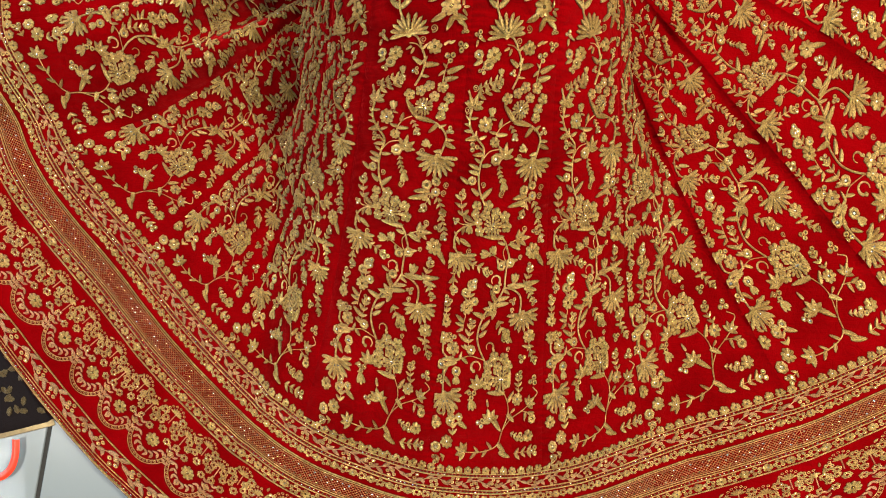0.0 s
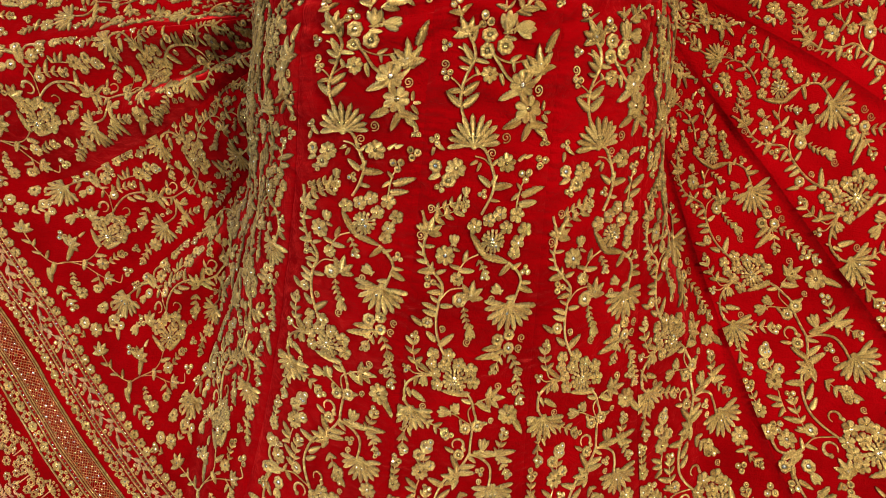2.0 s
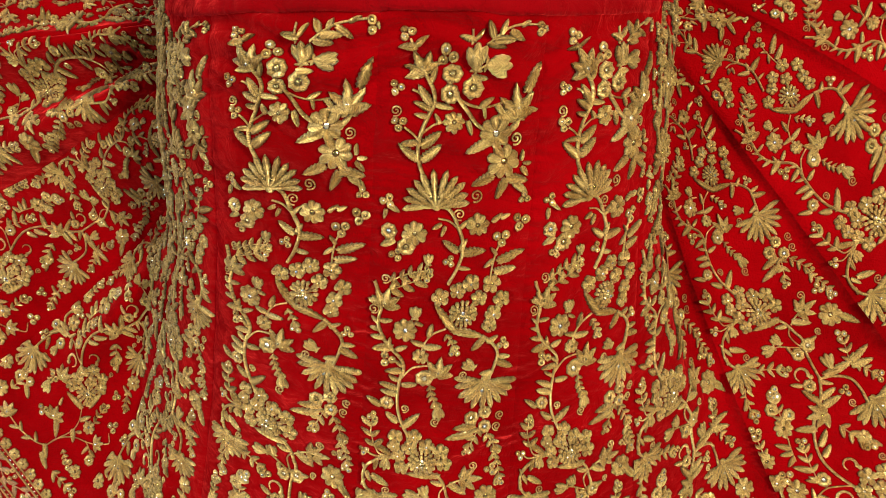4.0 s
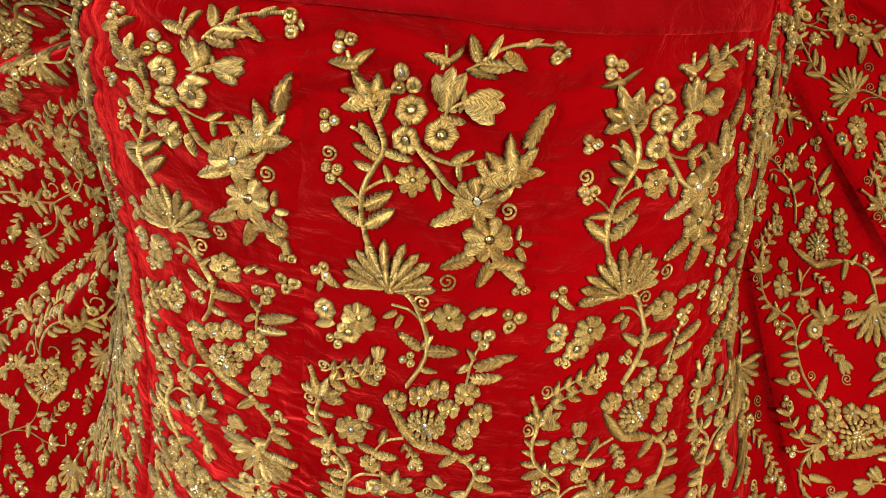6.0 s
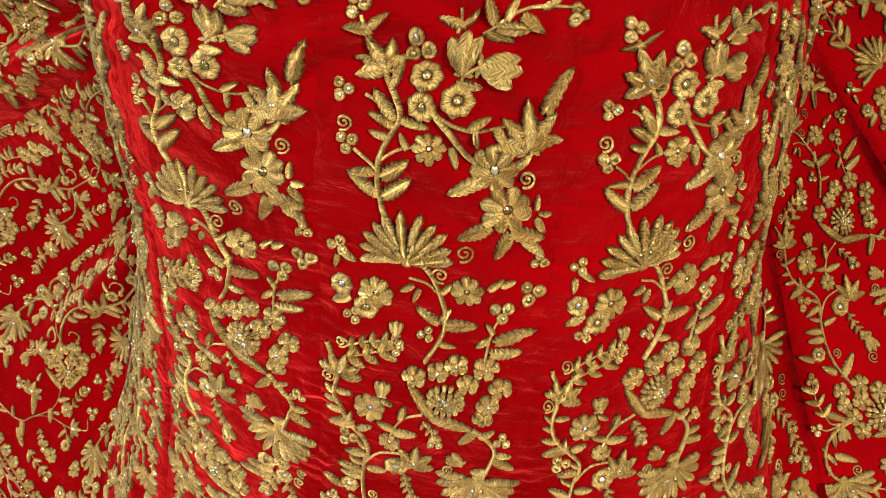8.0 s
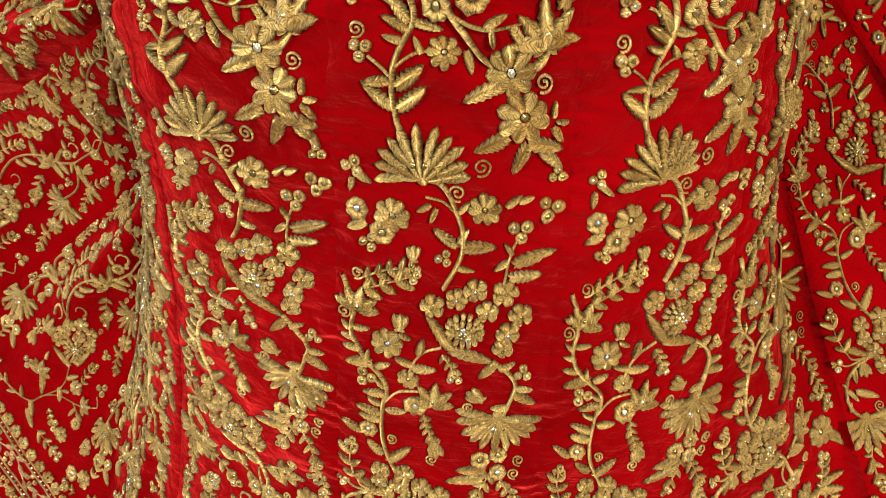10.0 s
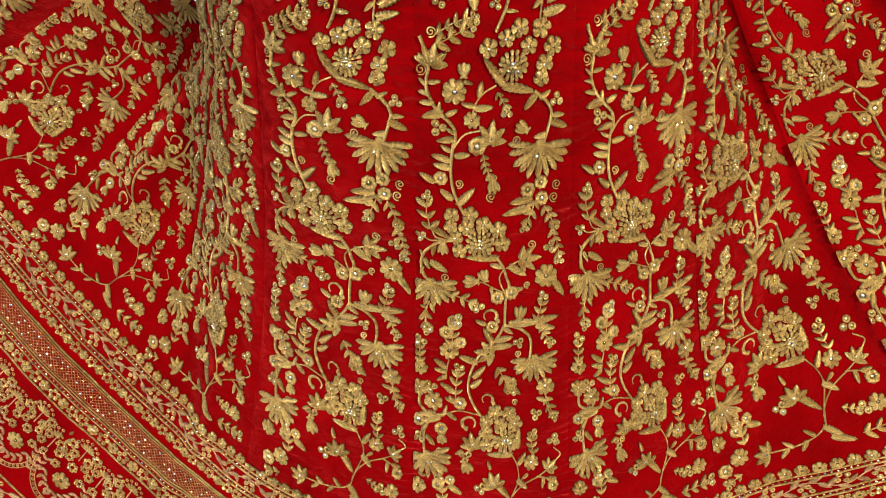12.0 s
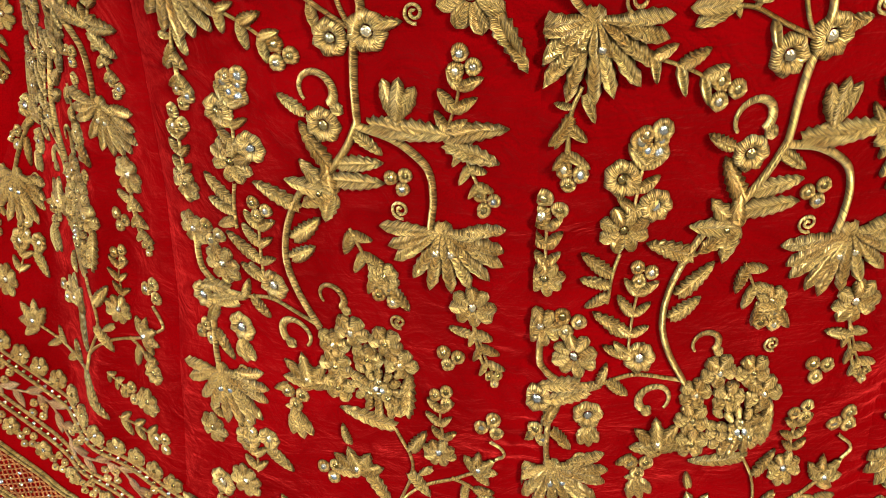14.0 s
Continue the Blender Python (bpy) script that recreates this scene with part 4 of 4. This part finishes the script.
def lay(sheet, k):
    """The vertices of a flat sheet laid on panel k."""
    flats = np.concatenate(sheet.verts)
    y = flats[:, 1]
    v = np.where(y < FOOT, np.interp(y, DOWN, STEPS), 1 + (y - FOOT) / LONG)
    inset = np.where(v > 1, -0.01, 0.008)
    across = 0.5 + flats[:, 0] / wide_at(v)
    across = np.where(v < 1, across + EASE.get(k, 0.0) * (1 - across if k < 0 else 0.5), across)
    s = k + np.clip(across, inset, 1 - inset)
    e = 0.002
    p = cloth(s, v)
    a, b = cloth(np.where(s - k > 0.5, s - e, s + e), v) - p, cloth(s, v + e) - p
    nrm = np.cross(b, a)
    nrm /= np.maximum(np.linalg.norm(nrm, axis=1, keepdims=True), 1e-12)
    nrm *= np.where(nrm[:, 2:] < 0, -1, 1)
    return p + nrm * (flats[:, 2:] + 0.0006)


def laid(name, sheet, k, material, parent, label=""):
    me = mesh_of(name, lay(sheet, k), np.concatenate(sheet.faces), material, np.concatenate(sheet.uvs) * (1000, 1000, 1))
    return part(name, me, parent, label)


def draw_panel():
    """All motifs of one panel as flat sheets."""
    draw = Drawing()
    for section in (crown_sprays, first_cluster, second_cluster, third_cluster, foot_sprays):
        section(draw)
    return draw.curls, draw.leaves, draw.gems, draw.singles, draw.stalks


def draw_border():
    """The border's bands as flat sheets, from its upper edge to the hem."""
    rnd = random.Random(8)
    lines, vine, lattice, flowers, gems = [], Sheet(), Sheet(), Sheet(), Sheet()
    y0, wide = FOOT, float(wide_at(1))
    across = np.linspace(-0.5, 0.5, 40) * wide
    for f, w in ((0.028, 0.0026), (0.048, 0.0030), (0.122, 0.0028), (0.142, 0.0030), (0.222, 0.0030), (0.232, 0.0022), (0.328, 0.0022), (0.340, 0.0028), (0.362, 0.0030), (0.424, 0.0034), (0.848, 0.0034), (0.950, 0.0026), (0.966, 0.002), (0.990, 0.0050)):
        lines.append(Sheet())
        rope(lines[-1], np.stack([across, 0 * across + y0 + f * BORDER], -1), w * 0.92, 0.0020, cols=5)
    # beads between the double lines
    for f in (0.038, 0.132, 0.351, 0.978):
        for i in range(34):
            gem(gems, (wide * ((i + 0.5) / 34 - 0.5), y0 + f * BORDER), 0.0026, rnd)
    # rows of small flowers
    for f, n, size in ((0.008, 13, 0.0140), (0.172, 15, 0.0135), (0.393, 13, 0.0150)):
        for i in range(n):
            p = np.array([wide * ((i + 0.5) / n - 0.5), y0 + f * BORDER])
            if i % 2 or f < 0.1:
                star(flowers, gems, p, size, rnd, 6)
            else:
                trio(flowers, gems, p, size, rnd, 5)
    # waving vines with leaves
    for f, n, amp, size in ((0.085, 3.0, 0.0064, 0.0165), (0.900, 3.0, 0.0080, 0.0190)):
        wave = np.stack([across, y0 + f * BORDER + amp * np.sin(across / wide * 2 * np.pi * n)], -1)
        rope(vine, wave, 0.0018, 0.0013, cols=4)
        for i in range(int(n * 8)):
            t = (i + 0.5) / (n * 8)
            x = wide * (t - 0.5)
            y = y0 + f * BORDER + amp * math.sin(2 * np.pi * n * (t - 0.5))
            side = 1 if i % 2 else -1
            petal(vine, (x, y), 35 * side + rnd.uniform(-15, 15), size * 0.85, size * 0.42, 0.0014, 0.3, vein=0.5, rows=5)
        for i in range(int(n * 2)):
            t = (i + 0.5) / (n * 2)
            p = np.array([wide * (t - 0.5), y0 + f * BORDER - 0.6 * amp * math.sin(2 * np.pi * n * (t - 0.5))])
            trio(flowers, gems, p, size * 0.9, rnd, 4)
    # the net band
    top, deep = y0 + 0.238 * BORDER, 0.086 * BORDER
    n = 40
    for i in range(n):
        for way in (-1, 1):
            x0 = wide * ((i + 0.5) / n - 0.5)
            t = np.linspace(0, 1, 6)
            x = x0 + way * (t - 0.5) * deep * 0.9
            keep = np.clip(x, -wide / 2, wide / 2)
            rope(lattice, np.stack([keep, top + t * deep], -1), 0.0010, 0.0012, cols=3)
    for i in range(24):
        for j in range(3):
            gem(gems, (wide * ((i + 0.5 + 0.5 * (j % 2)) / 24.5 - 0.5), top + deep * (0.2 + 0.3 * j)), 0.0024 if (i + j) % 3 else 0.0034, rnd, lift=0.0012)
    for f in (0.244, 0.318):
        pts = np.stack([across, 0 * across + y0 + f * BORDER], -1)
        rope(lattice, pts, 0.0016, 0.0008, cols=3)
    # scallops of leaf garlands, with flowers over them
    n = 3
    for i in range(n):
        cx, cy, r = wide * ((i + 0.5) / n - 0.5), y0 + 0.640 * BORDER, wide / n * 0.5
        a = np.linspace(0.06 * np.pi, 0.94 * np.pi, 22)
        for rr in (1.0, 0.86):
            lines.append(Sheet())
            rope(lines[-1], np.stack([cx + rr * r * np.cos(a), cy + 0.32 * r + rr * r * 1.3 * np.sin(a)], -1), 0.0013, 0.0012, cols=4)
        for b in np.linspace(0.08, 0.92, 17):
            p = (cx + 0.92 * r * math.cos(b * np.pi), cy + 0.32 * r + 1.19 * r * math.sin(b * np.pi))
            ring(flowers, p, 0.0040, 0.0012, 0.4, 8, 0)
        for b in np.linspace(0.04, 0.96, 9):
            d = math.degrees(b * np.pi)
            p = np.array([cx + 0.64 * r * math.cos(b * np.pi), cy + 0.32 * r + 0.80 * r * math.sin(b * np.pi)])
            for side in (-1, 1):
                petal(vine, p, d + 90 * (1 if b < 0.5 else -1) + 42 * side, 0.0092, 0.0044, 0.0024, 0.4, rows=5, cols=5)
        star(flowers, gems, (cx, cy + 0.34 * r), 0.0225, rnd, 9)
        for dx, dy, size in ((-0.5, -0.1, 0.011), (0.5, -0.1, 0.011), (0, -0.45, 0.012), (-0.62, -0.55, 0.011), (0.62, -0.55, 0.011), (-0.3, -0.72, 0.010), (0.34, -0.75, 0.010), (-0.5, -1.3, 0.013), (0.5, -1.4, 0.013), (-0.25, -1.0, 0.011), (0.3, -1.05, 0.012), (0.7, -0.95, 0.011), (-0.75, -0.9, 0.012), (0.95, 0.25, 0.010), (0.98, -0.2, 0.011)):
            trio(flowers, gems, (cx + dx * r, cy + dy * r), size, rnd, 6)
        # stalked shell flowers that stand over each scallop
        for dx, dy in ((0.0, -1.45), (0.98, -1.05)):
            p = np.array([cx + dx * r, cy + dy * r])
            for b in range(7):
                d = -90 + (b - 3) * 26
                petal(flowers, p, d, 0.0110, 0.0038, 0.0022, 0.8, rows=5, cols=5)
                ring(flowers, p + turn(np.array([0.0138, 0]), d), 0.0046, 0.001, 0.4, 8, 0)
            rope(vine, np.stack([p[0] + 0 * a[:6], p[1] + np.linspace(0, 0.020, 6)], -1), 0.0018, 0.001, cols=3)
        for b in range(7):
            d = rnd.uniform(-150, -30)
            petal(flowers, (cx + rnd.uniform(-1, 1) * r, cy - rnd.uniform(0.1, 1.75) * r), d, 0.0080, 0.0040, 0.0018, 0.4, rows=5, cols=5)
        for side in (-1, 1):
            for b in range(4):
                q = np.array([cx + side * r * (0.98 - 0.06 * b), cy + r * (0.9 - 0.28 * b)])
                petal(vine, q, -90 + 40, 0.0088, 0.0042, 0.002, 0.4, rows=5, cols=5)
                petal(vine, q, -90 - 40, 0.0088, 0.0042, 0.002, 0.4, rows=5, cols=5)
    return lines, vine, lattice, flowers, gems


dark_garment = tagged(new("folded_garment", soft_slab("folded_garment", (0.42, 0.20), 0.007, 14, (-0.918, -0.262), DARK_CLOTH, 0.001, 2)), "folded dark velvet garment with antique gold embroidery", "garment")
trim_flat = soft_slab("edge_trim", (0.42, 0.012), 0.003, 14, (-0.894, -0.358), DULL_GOLD, 0.0, 3)
part("edge_trim", trim_flat, dark_garment, "dull gold edging")
for i in range(138):
    blob = Sheet()
    garment_rng = random.Random(40 + i)
    lx, ly = (i % 23) / 22 * 0.38 - 0.19, -0.068 + 0.026 * (i // 23)
    petal(blob, (0, 0), garment_rng.uniform(0, 360), 0.017, 0.011, 0.002, 0.5, serrate=0.1)
    at = turn(np.array([lx, ly]), 14) + np.array([-0.918, -0.262])
    q = np.concatenate(blob.verts) + np.array([at[0], at[1], 0.0078])
    part("gold_motif", mesh_of("gold_motif", q, np.concatenate(blob.faces), DULL_GOLD, np.concatenate(blob.uvs) * (1000, 1000, 1)), dark_garment)
bag = tagged(new("plastic_bag", soft_slab("plastic_bag", (0.26, 0.13), 0.010, 4, (-0.875, -0.405), CLEAR_FILM, 0.003, 5)), "clear plastic bag lying on white tiles", "bag")
bag.visible_shadow = False
cord = Sheet()
rope(cord, curve_through([(-0.752, -0.335), (-0.753, -0.362), (-0.760, -0.385), (-0.776, -0.400), (-0.80, -0.405)], 24), 0.013, 0.004)
tie_mesh = mesh_of("red_tie", np.concatenate(cord.verts) + np.array([0, 0, 0.0135]), np.concatenate(cord.faces), RED_SATIN, np.concatenate(cord.uvs))
tagged(new("ribbon", tie_mesh), "bright red satin ribbon lying over a clear bag", "ribbon")

PANEL_ART, BORDER_ART = draw_panel(), draw_border()
for k, panel, border in PANELS:
    vine, leaves, gems, singles, stalks = PANEL_ART
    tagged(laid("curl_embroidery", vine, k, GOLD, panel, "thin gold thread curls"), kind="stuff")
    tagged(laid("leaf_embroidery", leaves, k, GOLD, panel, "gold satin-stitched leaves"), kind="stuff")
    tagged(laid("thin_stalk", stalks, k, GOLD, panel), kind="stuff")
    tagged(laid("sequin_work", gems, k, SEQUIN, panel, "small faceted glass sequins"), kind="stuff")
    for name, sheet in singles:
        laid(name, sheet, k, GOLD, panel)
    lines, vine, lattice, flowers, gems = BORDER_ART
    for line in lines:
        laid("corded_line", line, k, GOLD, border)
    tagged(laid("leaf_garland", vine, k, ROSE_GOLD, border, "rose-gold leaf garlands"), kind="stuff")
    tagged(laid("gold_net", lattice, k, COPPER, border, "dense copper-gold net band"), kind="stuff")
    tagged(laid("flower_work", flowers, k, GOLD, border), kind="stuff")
    tagged(laid("bead_work", gems, k, SEQUIN, border, "rows of tiny bright beads"), kind="stuff")
